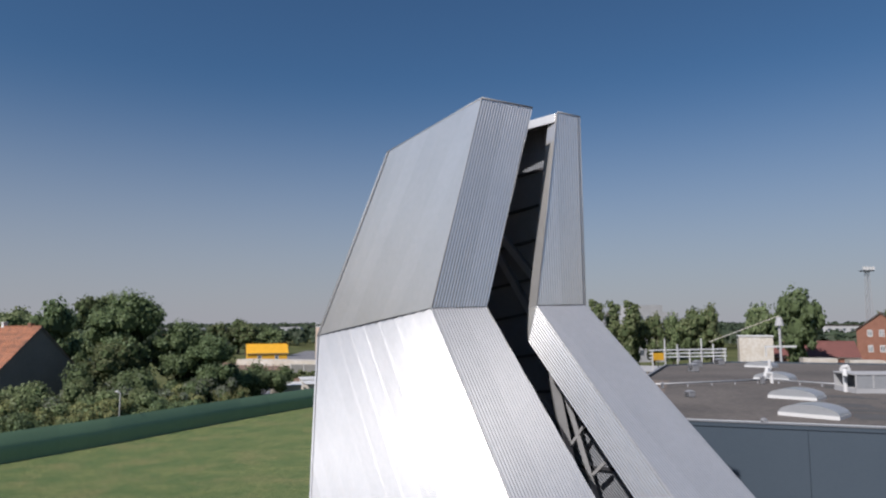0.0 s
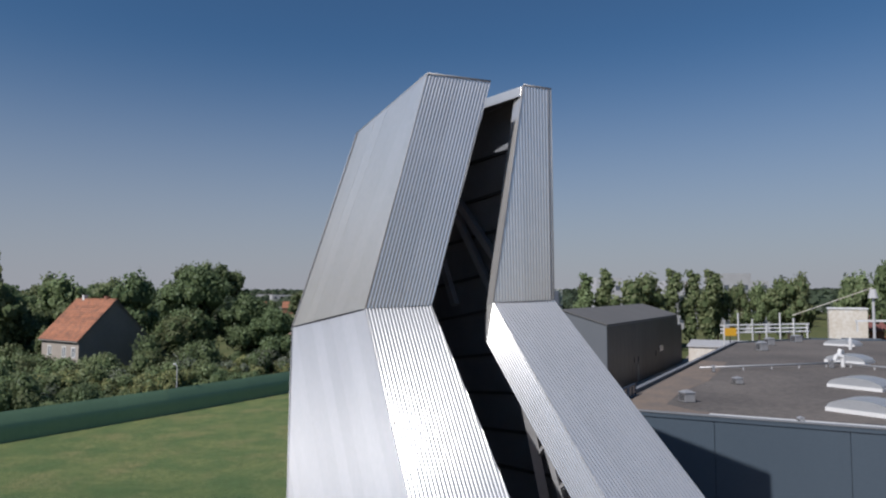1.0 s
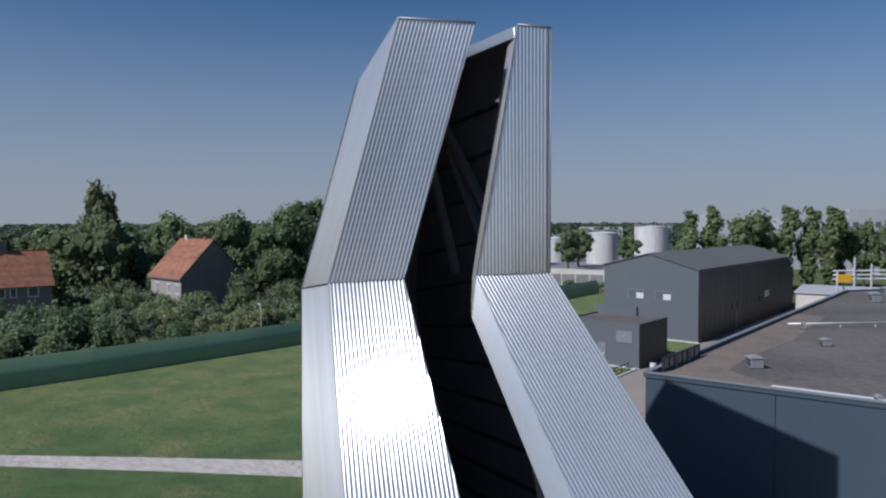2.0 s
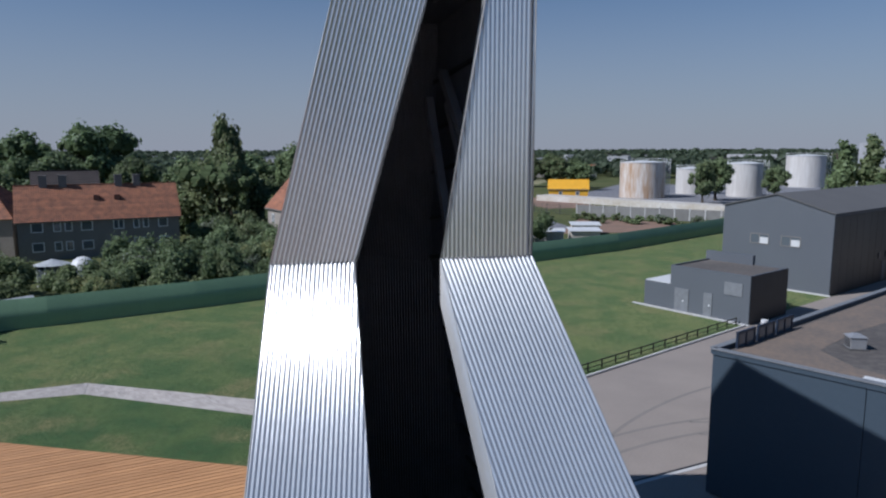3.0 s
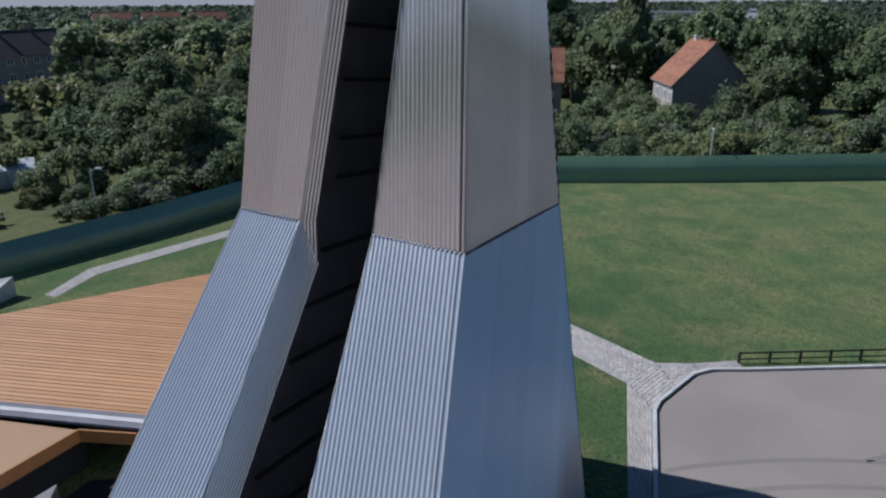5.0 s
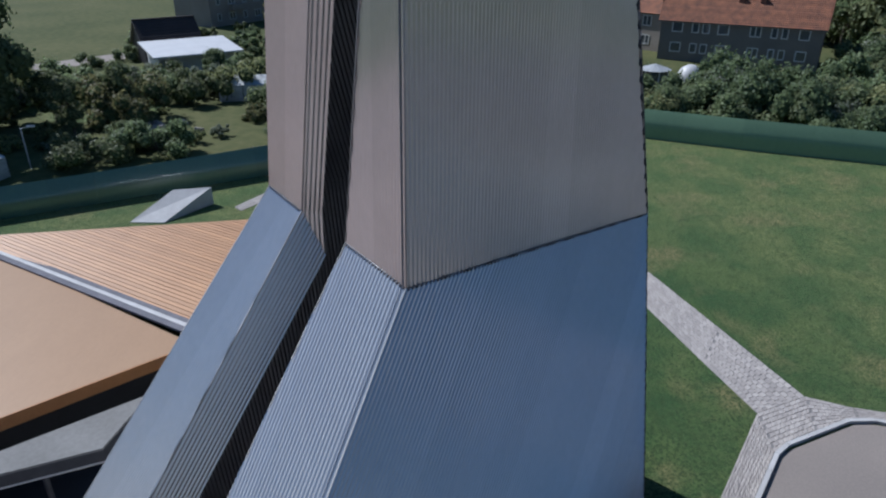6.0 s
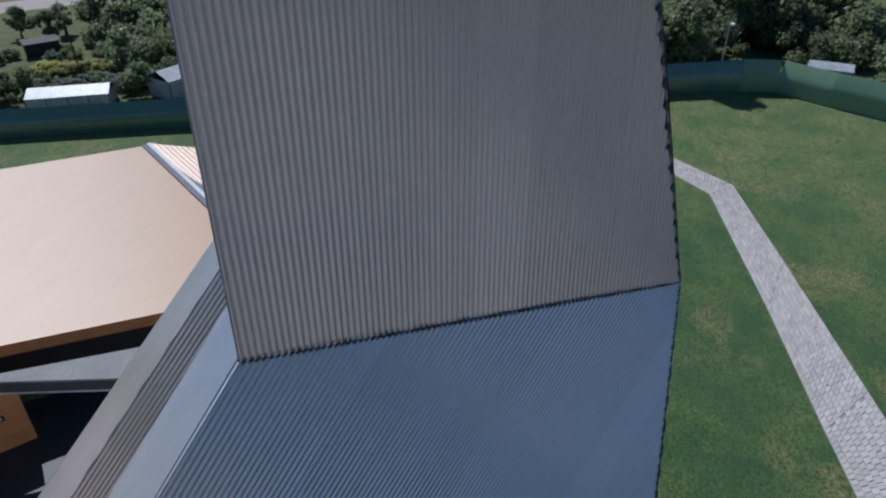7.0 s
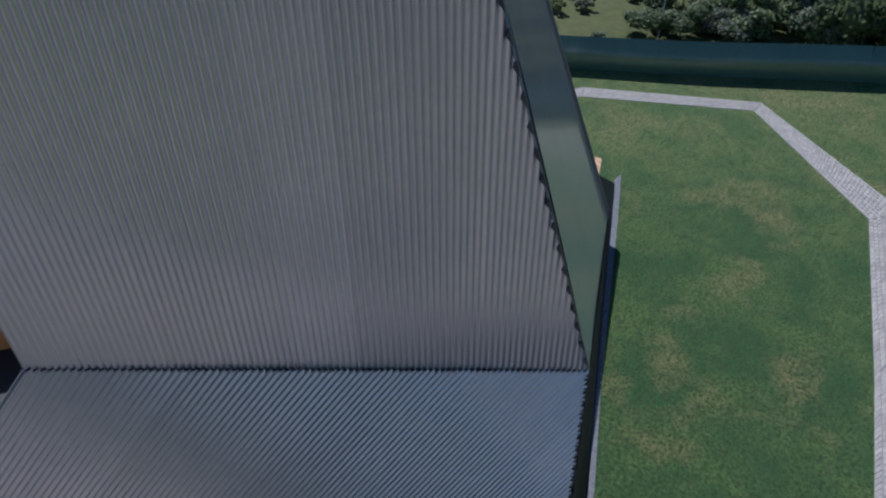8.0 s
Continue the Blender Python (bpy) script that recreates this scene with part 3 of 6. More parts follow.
for a, b, w in (((1.05, 27.05, 16.7), (3.85, 24.55, 12.5), 0.24), ((0.35, 27.45, 16.0), (1.75, 26.2, 11.8), 0.22), ((1.40, 26.75, 15.8), (3.4, 25.0, 11.7), 0.22), ((4.0, 24.54, 9.72), (5.9, 24.6, 0.0), 0.30),
                ((4.45, 24.27, 8.88), (6.9, 23.7, 0.0), 0.16), ((5.03, 23.91, 7.88), (4.62, 24.46, 7.07), 0.10), ((5.6, 23.61, 6.66), (5.29, 23.99, 6.21), 0.10), ((6.3, 23.2, 5.2), (5.8, 23.7, 4.6), 0.10)):
    part("brace", barmesh(a, b, w, w), M["brace"], tower, "grey steel diagonal brace")
# ---- timber-roofed pavilion beside the tower ----
pav = thing("pavilion", Matrix(), "low angular pavilion with a larch-boarded roof and black walls", "building")
D1, DRA, GUT = Vector((-19.44, 22.21, 3.13)), Vector((-19.36, 0.91, 2.20)), Vector((-5.2, 21.7, 2.20))
DE, SE1, SE2, SW = Vector((-4.6, 28.1, 2.27)), Vector((-8.5, 15.6, 2.25)), Vector((3.0, 3.75, 3.57)), Vector((-2.4, -11.5, 3.95))


def boards(poly, along, width, name, material, thick=0.05, gap=0.02, jitter=0.004, normal_up=True):
    """Boards laid along a direction over a plane polygon; each is a part of the pavilion."""
    n = Vector((0, 0, 0))
    k = len(poly)
    for i in range(k):
        n += poly[i].cross(poly[(i + 1) % k])
    n.normalize()
    if n.z < 0:
        n = -n
    o = poly[0]
    e2 = (along - n * along.dot(n)).normalized()
    e1 = e2.cross(n).normalized()
    pts = [((p - o).dot(e1), (p - o).dot(e2)) for p in poly]
    s0, s1 = min(p[0] for p in pts), max(p[0] for p in pts)
    count = int((s1 - s0) / width)
    rng = random.Random(7)

    def span(s):
        ts = []
        for i in range(k):
            (a, b), (c, d) = pts[i], pts[(i + 1) % k]
            if (a <= s <= c or c <= s <= a) and abs(c - a) > 1e-9:
                ts.append(b + (d - b) * (s - a) / (c - a))
        return (min(ts), max(ts)) if len(ts) > 1 else None

    for c in range(count + 1):
        a, b = s0 + c * width + gap / 2, min(s0 + (c + 1) * width - gap / 2, s1 - 1e-4)
        if b - a < 0.03:
            continue
        sa, sb = span(a + 1e-4), span(b)
        if not sa or not sb:
            continue
        h = rng.uniform(-jitter, jitter)
        vs = []
        for z in (0.0, -thick):
            for s, t in ((a, sa[0]), (b, sb[0]), (b, sb[1]), (a, sa[1])):
                vs.append(o + e1 * s + e2 * t + n * (z + h))
        raw(name, vs, [(0, 1, 2, 3), (7, 6, 5, 4), (0, 4, 5, 1), (1, 5, 6, 2), (2, 6, 7, 3), (3, 7, 4, 0)], material, pav)


boards([D1, DRA, GUT, DE], GUT - DRA, 0.235, "roof_board", M["board"], gap=0.030)
boards([DRA, SW, SE2, SE1], SE1 - DRA, 1.16, "roof_panel", M["panel_roof"], gap=0.0012, jitter=0.0)
part("roof_deck", slab([p + Vector((0, 0, -0.07)) for p in (D1, DRA, GUT, DE)], 0.25), M["dark"], pav)
part("roof_deck", slab([p + Vector((0, 0, -0.07)) for p in (DRA, SW, SE2, SE1)], 0.25), M["dark"], pav)
part("valley_gutter", barmesh(DRA + Vector((0, 0, 0.07)), GUT + Vector((0, 0, 0.07)), 0.80, 0.10), M["gutter"], pav, "grey metal gutter between the two roof slopes")
part("gutter_strip", barmesh(DRA + Vector((0, 0, 0.11)), GUT + Vector((0, 0, 0.11)), 0.22, 0.06), M["kerb"], pav, "bright metal strip in the gutter")
part("fascia", barmesh(SE1 + Vector((0.03, 0.02, -0.22)), SE2 + Vector((0.03, 0.02, -0.22)), 0.08, 0.48), M["fascia"], pav, "orange-brown oiled wooden fascia")
part("fascia", barmesh(SE1 + Vector((0.03, 0.02, -0.22)), SE1.lerp(GUT, 0.30) + Vector((0, 0, -0.3)), 0.08, 0.48), M["fascia"], pav)
part("wall", prism([(-19.0, 21.6), (-22.4, 21.93), (-5.4, 29.1), (-3.6, 26.4)], [-1, -0.02, -0.02, -1], [2.7, 0.1, 0.1, 1.85]), M["dark"], pav, "black sloping side wall")
part("wall", prism([(-19.2, 21.5), (-19.1, 1.3), (-18.7, 1.3), (-18.7, 21.5)], -0.1, [2.8, 1.9, 1.9, 2.8]), M["dark"], pav)
part("wall", prism([(-18.9, 0.9), (-4.2, -13.2), (-4.0, -12.8), (-18.6, 1.3)], -0.1, 1.9), M["dark"], pav)
part("wall", prism([(-9.6, 15.6), (1.8, 1.4), (1.5, 1.1), (-9.9, 15.3)], -0.1, [1.7, 2.5, 2.5, 1.7]), M["dark"], pav)

# canopy, dark forecourt and timber wall between pavilion and tower
can = thing("entrance_canopy", Matrix(), "wedge-shaped pale canopy slab with dark edge between pavilion and tower", "canopy")
CP = [(0.45, 8.5), (-1.75, 14.75), (-4.3, 15.35)]
part("top", prism(CP[::-1], 3.02, 3.10), M["old_concrete"], can, "pale smooth top face")
part("edge", prism(CP[::-1], 2.6, 3.015), M["steel"], can, "dark grey edge band")
part("drip_edge", barmesh((0.45, 8.5, 2.6), (-1.75, 14.75, 2.6), 0.06, 0.05), M["kerb"], can)
for p in ((-1.3, 13.0), (-3.6, 15.0)):
    part("post", cyl(bmesh.new(), (p[0] - 0.25, p[1], 0.0), 0.09, 2.6, 10), M["steel"], can)
tw = thing("timber_wall", heading((-0.65, 9.8), (1.25, 8.4)), "low orange-brown timber wall with a small dark plate", "wall")
for i in range(4):
    part("timber_board", boxes(((0, 0.0, 0.02 + i * 0.585), (7.2, 0.22, 0.60 + i * 0.585))), M["fascia"], tw)
part("sign_plate", boxes(((0.62, 0.221, 1.30), (0.98, 0.245, 1.52))), M["dark"], tw, "small dark plate with pale bars")
part("sign_bar", boxes(((0.72, 0.246, 1.37), (0.88, 0.25, 1.45))), M["white"], tw)
# the pavilion's shade on the forecourt is put into its black colour
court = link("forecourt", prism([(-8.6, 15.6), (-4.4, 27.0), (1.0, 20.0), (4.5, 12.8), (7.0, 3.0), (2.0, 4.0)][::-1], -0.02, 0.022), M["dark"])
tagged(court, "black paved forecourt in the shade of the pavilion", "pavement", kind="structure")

# ---- fence: green panels, two stretches ----
def fence(line, name, label, material, tall=(2.46, 2.46)):
    """Panels that stand upright and bend back above half height; tall gives the height at both ends."""
    fe = thing(name, Matrix(), label, "fence", "green boundary fence")
    for seg, ((x0, y0), (x1, y1)) in enumerate(zip(line, line[1:])):
        L = math.hypot(x1 - x0, y1 - y0)
        k = max(1, round(L / 2.6))
        dx, dy = (x1 - x0) / L, (y1 - y0) / L
        nx, ny = dy, -dx                       # towards the lawn
        w = L / k
        for i in range(k):
            a = w * i
            vs, fs = [], []
            front = ((0.08, 0.0), (0.08, 0.6), (0.075, 1.0), (0.05, 1.22), (0.0, 1.42), (-0.075, 1.62), (-0.165, 1.84), (-0.265, 2.08), (-0.37, 2.30), (-0.45, 2.46))
            back = ((-0.45, 2.46), (-0.50, 2.44), (-0.06, 1.32), (0.0, 0.0))
            for prof in (front, back):
                o = len(vs)
                for q in (a + 0.004, a + w - 0.004):
                    grow = (tall[0] + (tall[1] - tall[0]) * (seg + q / L) / (len(line) - 1)) / 2.46
                    for off, z in prof:
                        vs.append((x0 + dx * q + nx * off, y0 + dy * q + ny * off, z * grow))
                p = len(prof)
                fs += [(o + j, o + j + 1, o + p + j + 1, o + p + j) for j in range(p - 1)]
            raw("fence_panel", vs, fs, material, fe, smooth=True)
    return fe


fence(FENCE_A, "fence", "tall glossy dark green sheet fence beside the garden plots", M["fence_gloss"], (1.85, 2.40))
fence(FENCE_B, "fence", "tall dark green sheet fence in front of the trees", M["fence"])

# ---- paved path, kerbs, low railing ----
EO = [(-6.4, 39.8), (-11.6, 38.6), (-20.5, 36.5), (-28.4, 34.55), (-36.5, 25.2), (-32.0, 15.1), (-28.4, 12.8)]
EI = [(-5.55, 37.4), (-9.0, 36.7), (-16.1, 35.4), (-26.8, 33.2), (-35.1, 25.2), (-30.7, 15.6), (-27.7, 13.4)]


def paving(ea, eb, z, rows, size, owner):
    """Stones between two plan lines, in rows along them, as one bed with stones as parts of the path."""
    for (a0, a1), (b0, b1) in zip(zip(ea, ea[1:]), zip(eb, eb[1:])):
        L = (math.hypot(a1[0] - a0[0], a1[1] - a0[1]) + math.hypot(b1[0] - b0[0], b1[1] - b0[1])) / 2
        n = max(1, round(L / size))
        for r in range(rows):
            v0, v1 = r / rows, (r + 1) / rows
            sh = 0.5 / n * (r % 2)
            for i in range(n):
                u0, u1 = max(0, i / n - sh), min(1, (i + 1) / n - sh)
                yield [tuple((a0[k] + (a1[k] - a0[k]) * u) * (1 - v) + (b0[k] + (b1[k] - b0[k]) * u) * v for k in (0, 1)) for u, v in ((u0, v0), (u1, v0), (u1, v1), (u0, v1))]


def stones(quads, z, name, owner, count=300):
    vs, fs = [], []
    quads = list(quads)
    rng = random.Random(3)
    for q in quads:
        c = (sum(p[0] for p in q) / 4, sum(p[1] for p in q) / 4)
        h = rng.uniform(-0.006, 0.006)
        i = len(vs)
        for p in q:
            d = math.hypot(p[0] - c[0], p[1] - c[1]) or 1
            f = max(0.0, 1 - rng.uniform(0.012, 0.045) / d)
            vs.append((c[0] + (p[0] - c[0]) * f, c[1] + (p[1] - c[1]) * f, z + h))
        for p in q:
            vs.append((p[0], p[1], z - 0.03))
        fs += [(i, i + 1, i + 2, i + 3)] + [(i + k, i + 4 + k, i + 4 + (k + 1) % 4, i + (k + 1) % 4) for k in range(4)]
    ob = raw(name, vs, fs, M["stone_i"], owner)
    me = ob.data
    bm = bmesh.new()
    bm.from_mesh(me)
    for f in bm.faces:
        if f.normal.z < -0.2:
            f.normal_flip()
    bm.to_mesh(me)
    bm.free()
    return ob


M["stone_i"] = mat("pale_cobble", (0.46, 0.42, 0.385), 0.85, 0, (0.33, 0.30, 0.28), 1.2, 9, 0.8, 0.3, 40, rnd=0.13, spec=0.2, island=True)
path = link("path", strip(EO, EI, 0.012), M["joint"])
tagged(path, "winding path of pale grey paving stones", "path", kind="structure")
tagged(stones(paving(EO, EI, 0.03, 9, 0.27, path), 0.03, "paving_stones", path), kind="stuff")
WA = [(-4.9, 43.4), (-5.6, 41.3), (-6.4, 39.8), (-5.55, 37.4), (-1.6, 34.2), (6.0, 28.0)]
WB = [(-4.15, 43.1), (-4.85, 41.0), (-4.2, 39.0), (-3.4, 36.95), (1.05, 33.1), (8.6, 26.5)]
walkway = link("pavement", strip(WA, WB, 0.013), M["joint"])
tagged(walkway, "pale stone pavement along the kerb of the yard", "pavement", kind="structure")
tagged(stones(paving(WA, WB, 0.035, 9, 0.26, walkway), 0.035, "paving_stones", walkway), kind="stuff")
kerb = thing("kerb", Matrix(), "white concrete kerb between lawn, pavement and yard", "kerb", kind="structure")
KL = [(6.9, 68.8), (-4.05, 43.05), (-4.75, 41.6), (-4.8, 40.6), (-3.7, 37.6), (-3.25, 36.95), (1.2, 33.1), (9.0, 26.3)]
for (x0, y0), (x1, y1) in zip(KL, KL[1:]):
    L = math.hypot(x1 - x0, y1 - y0)
    k = max(1, round(L / 1.0))
    for i in range(k):
        u0, u1 = i / k + 0.006 / L, (i + 1) / k - 0.006 / L
        a, b = (x0 + (x1 - x0) * u0, y0 + (y1 - y0) * u0, 0.06), (x0 + (x1 - x0) * u1, y0 + (y1 - y0) * u1, 0.06)
        part("kerb_stone", barmesh(a, b, 0.16, 0.16), M["kerb"], kerb)
drain = link("drain_line", boxes(((0, -0.11, -0.02), (9.7, 0.11, 0.03)), m=heading((2.4, 34.1), (8.2, 41.9))), M["kerb"])
slot = link("drain_slot", boxes(((0, 0.115, -0.02), (9.7, 0.26, 0.026)), m=heading((2.4, 34.1), (8.2, 41.9))), M["dark"])
tagged(slot, "dark grating beside the drain line", "grating", kind="structure")
tagged(drain, "pale concrete drain line across the yard", "drain", kind="structure")
rail = thing("low_railing", Matrix(), "low dark railing with two rails along the lawn edge", "railing")
RA, RBB = Vector((-4.35, 43.2, 0)), Vector((6.5, 68.9, 0))
n_posts = 19
for i in range(n_posts + 1):
    p = RA.lerp(RBB, i / n_posts) + Vector((-0.35, 0.1, 0))
    part("post", boxes(((p.x - 0.045, p.y - 0.045, -0.1), (p.x + 0.045, p.y + 0.045, 0.62))), M["rail"], rail)
    if i < n_posts:
        q = RA.lerp(RBB, (i + 1) / n_posts) + Vector((-0.35, 0.1, 0))
        part("upper_rail", barmesh(p + Vector((0, 0, 0.55)), q + Vector((0, 0, 0.55)), 0.05, 0.07), M["rail"], rail)
        part("lower_rail", barmesh(p + Vector((0, 0, 0.22)), q + Vector((0, 0, 0.22)), 0.04, 0.05), M["rail"], rail)
gravel = link("gravel_strip", strip([(-23.6, 21.75), (-19.19, 23.62), (-9.96, 27.36), (-5.61, 29.27), (0.3, 31.35)], [(-22.9, 21.7), (-19.02, 23.36), (-9.84, 27.18), (-5.51, 29.11), (0.4, 31.0)], 0.015), M["gravel"])
tagged(gravel, "strip of grey gravel along the black wall", "gravel", kind="structure")

# concrete wedge by the fence
wedge = link("concrete_ramp", prism([(-26.2, 6.76), (-25.99, 8.95), (-29.14, 11.3), (-28.76, 8.9)], 0.0, [0.05, 0.05, 1.2, 1.2]), M["kerb"])
tagged(wedge, "pale smooth concrete wedge rising from the lawn", "ramp")


# ---- houses ----
def window(parent, m, w, h, cross=1, bar_h=False):
    """A framed window in the local plane x-z of m, facing -y."""
    bm = bmesh.new()
    t = 0.13
    for lo, hi in (((-w / 2, -0.05, 0), (w / 2, 0.04, t)), ((-w / 2, -0.05, h - t), (w / 2, 0.04, h)), ((-w / 2, -0.05, t), (-w / 2 + t, 0.04, h - t)), ((w / 2 - t, -0.05, t), (w / 2, 0.04, h - t))):
        box(bm, lo, hi, m)
    for i in range(cross):
        x = -w / 2 + w * (i + 1) / (cross + 1)
        box(bm, (x - t / 2, -0.045, t), (x + t / 2, 0.04, h - t), m)
    if bar_h:
        box(bm, (-w / 2 + t, -0.04, h * 0.62), (w / 2 - t, 0.04, h * 0.62 + 0.06), m)
    fr = part("window", bm, M["frame_white"], parent, "white-framed window")
    part("pane", boxes(((-w / 2 + t, -0.012, t), (w / 2 - t, 0.02, h - t)), m=m), M["pane"], fr, "dark window glass")
    return fr


def tiled_plane(a, b, c, d, rows, material, parent, label=""):
    """A roof slope of overlapping tile courses, each a part; a-b is the eave, d-c the ridge."""
    n = (b - a).cross(d - a).normalized()
    if n.z < 0:
        n = -n
    for i in range(rows):
        u0, u1 = i / rows, min((i + 1.15) / rows, 1)
        p = [a.lerp(d, u0) + n * 0.06, b.lerp(c, u0) + n * 0.06, b.lerp(c, u1) + n * 0.015, a.lerp(d, u1) + n * 0.015, a.lerp(d, u0) - n * 0.02, b.lerp(c, u0) - n * 0.02]
        wide = (b - a).length > 14 or (b - a).length > 9 and rows > 15
        k = max(1, round((p[1] - p[0]).length / 0.28)) if wide else 1
        vs, fs = [], []
        for j in range(k + 1):
            u = j / k
            for q, (e, f) in enumerate(((0, 1), (3, 2), (4, 5))):
                for s_, lift in ((0, 0.035), (1, 0.0)) if k > 1 and j < k else ((0, 0.0),):
                    v = p[e].lerp(p[f], min(1, u + s_ * 0.42 / k))
                    vs.append(v + n * (lift if q < 2 else 0))
        if k > 1:
            for j in range(k):
                o = 6 * j
                nx = o + 6 if j < k - 1 else None
                fs += [(o, o + 1, o + 3, o + 2), (o + 4, o + 5, o + 1, o)]
                t = (nx, nx + 2, nx + 4) if nx is not None else (6 * k, 6 * k + 1, 6 * k + 2)
                fs += [(o + 1, t[0], t[1], o + 3), (o + 5, t[2], t[0], o + 1)]
        else:
            fs = [(0, 3, 4, 1), (2, 5, 3, 0)]
        ob = raw("tile_course", vs, fs, material, parent, label)
        if n.dot(ob.data.polygons[0].normal) < 0:
            ob.data.flip_normals()


def gabled(name, m, L, W, eave, ridge, wall, roof, label, over=0.35, category="house", rows=18, gable=None):
    """A house on a plan L x W from the local origin; the ridge runs along local x."""
    ho = thing(name, m, label, category)
    v = [(0, 0), (L, 0), (L, W), (0, W)]
    bm = bmesh.new()
    lo = [bm.verts.new((x, y, -0.3)) for x, y in v]
    hi = [bm.verts.new((x, y, eave)) for x, y in v]
    g0, g1 = bm.verts.new((0, W / 2, ridge)), bm.verts.new((L, W / 2, ridge))
    bm.faces.new((lo[0], lo[1], hi[1], hi[0]))
    bm.faces.new((lo[2], lo[3], hi[3], hi[2]))
    bm.faces.new((lo[1], lo[2], hi[2], g1, hi[1]))
    bm.faces.new((lo[3], lo[0], hi[0], g0, hi[3]))
    bm.faces.new((hi[0], hi[1], g1, g0))
    bm.faces.new((hi[2], hi[3], g0, g1))
    part("wall", bm, wall, ho)
    # gable: a darker face over one end, its shade put into the colour
    if gable:
        bm = bmesh.new()
        bm.faces.new([bm.verts.new(q) for q in ((L + 0.02, 0, -0.3), (L + 0.02, W, -0.3), (L + 0.02, W, eave), (L + 0.02, W / 2, ridge - 0.05), (L + 0.02, 0, eave))])
        part("gable_wall", bm, gable, ho, "bare grey roughcast gable")
    s = (ridge - eave) / (W / 2)
    e = eave - over * s
    A = [Vector((-over, -over, e)), Vector((L + over, -over, e)), Vector((L + over, W / 2, ridge)), Vector((-over, W / 2, ridge))]
    B = [Vector((-over, W + over, e)), Vector((L + over, W + over, e)), A[2], A[3]]
    tiled_plane(A[0], A[1], A[2], A[3], rows, roof, ho)
    tiled_plane(B[0], B[1], B[2], B[3], rows, roof, ho)
    for P4 in (A, B):
        part("roof_board", slab([P4[0] - Vector((0, 0, 0.03)), P4[1] - Vector((0, 0, 0.03)), P4[2] - Vector((0, 0, 0.03)), P4[3] - Vector((0, 0, 0.03))], 0.12), M["grey_plaster"], ho)
    part("ridge_cap", barmesh((-over, W / 2, ridge + 0.04), (L + over, W / 2, ridge + 0.04), 0.3, 0.1), roof, ho)
    return ho


def chimney(ho, x, y, z, w=0.9, d=0.6, h=1.2, material=None):
    part("chimney", boxes(((x - w / 2, y - d / 2, z - 1.2), (x + w / 2, y + d / 2, z + h)), ((x - w / 2 - 0.05, y - d / 2 - 0.05, z + h - 0.16), (x + w / 2 + 0.05, y + d / 2 + 0.05, z + h - 0.02))), material or M["grey_plaster"], ho)


# gabled house: local x runs along the ridge away from the plain gable
g = Vector((0.45, 0.89, 0)).normalized()
r = Vector((-g.y, g.x, 0))
hm = heading((-53.8 + r.x * 9.6, 83.7 + r.y * 9.6), (-53.8, 83.7))
# the gable turned from the sun takes a darker grey than the other walls
h1 = gabled("gabled_house", hm, 9.6, 9.6, 6.15, 11.2, M["plaster"], M["tile"], "grey plastered house with steep orange tiled roof behind bushes", gable=M["grey_plaster"])
chimney(h1, 1.8, 4.8, 11.2, 0.5, 0.5, 0.55, M["frame_white"])
chimney(h1, 7.6, 4.8, 11.2, 0.6, 0.5, 0.4, M["brick"])
for x in (2.2, 6.0, 8.4):
    window(h1, pose(x, 0, 3.6), 1.0, 1.4)
    window(h1, pose(x, 0, 0.8), 1.0, 1.3)
# long row house
ra, rb = (-80.4, 60.45), (-69.4, 77.15)
rl = math.hypot(rb[0] - ra[0], rb[1] - ra[1])
row = gabled("row_house", heading(ra, rb), rl, 8.4, 5.5, 9.8, M["grey_plaster"], M["tile"], "long grey two-storey row house with orange tiled roof and chimneys", rows=20)
for x, w, c in ((2.25, 1.45, 0), (4.6, 0.95, 0), (5.95, 0.95, 0), (8.15, 1.45, 0), (12.1, 1.4, 1), (14.35, 0.8, 0), (15.6, 0.8, 0), (17.85, 1.3, 0)):
    window(row, pose(x, 0, 3.72), w, 1.35, c)
    window(row, pose(x, 0, 1.1), w, 1.3, c)
for x in (3.2, 5.6, 12.6, 15.0):
    chimney(row, x, 4.2, 9.8, 0.95, 0.8, 1.35)
for x, s in ((9.6, 0.55), (12.2, 0.55)):
    part("roof_hatch", boxes(((x - 0.35, 2.0, 5.5 + 2.0 * 1.02), (x + 0.35, 2.6, 5.5 + 2.6 * 1.02 + 0.25))), M["brick"], row)
# hipped house beside it
hp = thing("hipped_house", heading((-93.6, 56.3), (-85.6, 62.8)), "grey plastered house with pyramid-shaped orange tiled roof", "house")
part("wall", boxes(((0, 0, -0.3), (10.3, 10.3, 5.4))), M["plaster"], hp)
top_p = Vector((5.15, 5.15, 11.0))
cs = [Vector((-0.4, -0.4, 5.2)), Vector((10.7, -0.4, 5.2)), Vector((10.7, 10.7, 5.2)), Vector((-0.4, 10.7, 5.2))]
for i in range(4):
    tiled_plane(cs[i], cs[(i + 1) % 4], top_p, top_p, 16, M["tile"], hp)
for x in (3.0, 7.6):
    window(hp, pose(x, 0, 3.4), 1.5, 1.5)
    window(hp, pose(x, 0, 0.8), 1.4, 1.4)
chimney(hp, 5.15, 5.9, 10.6, 1.5, 0.8, 0.7)

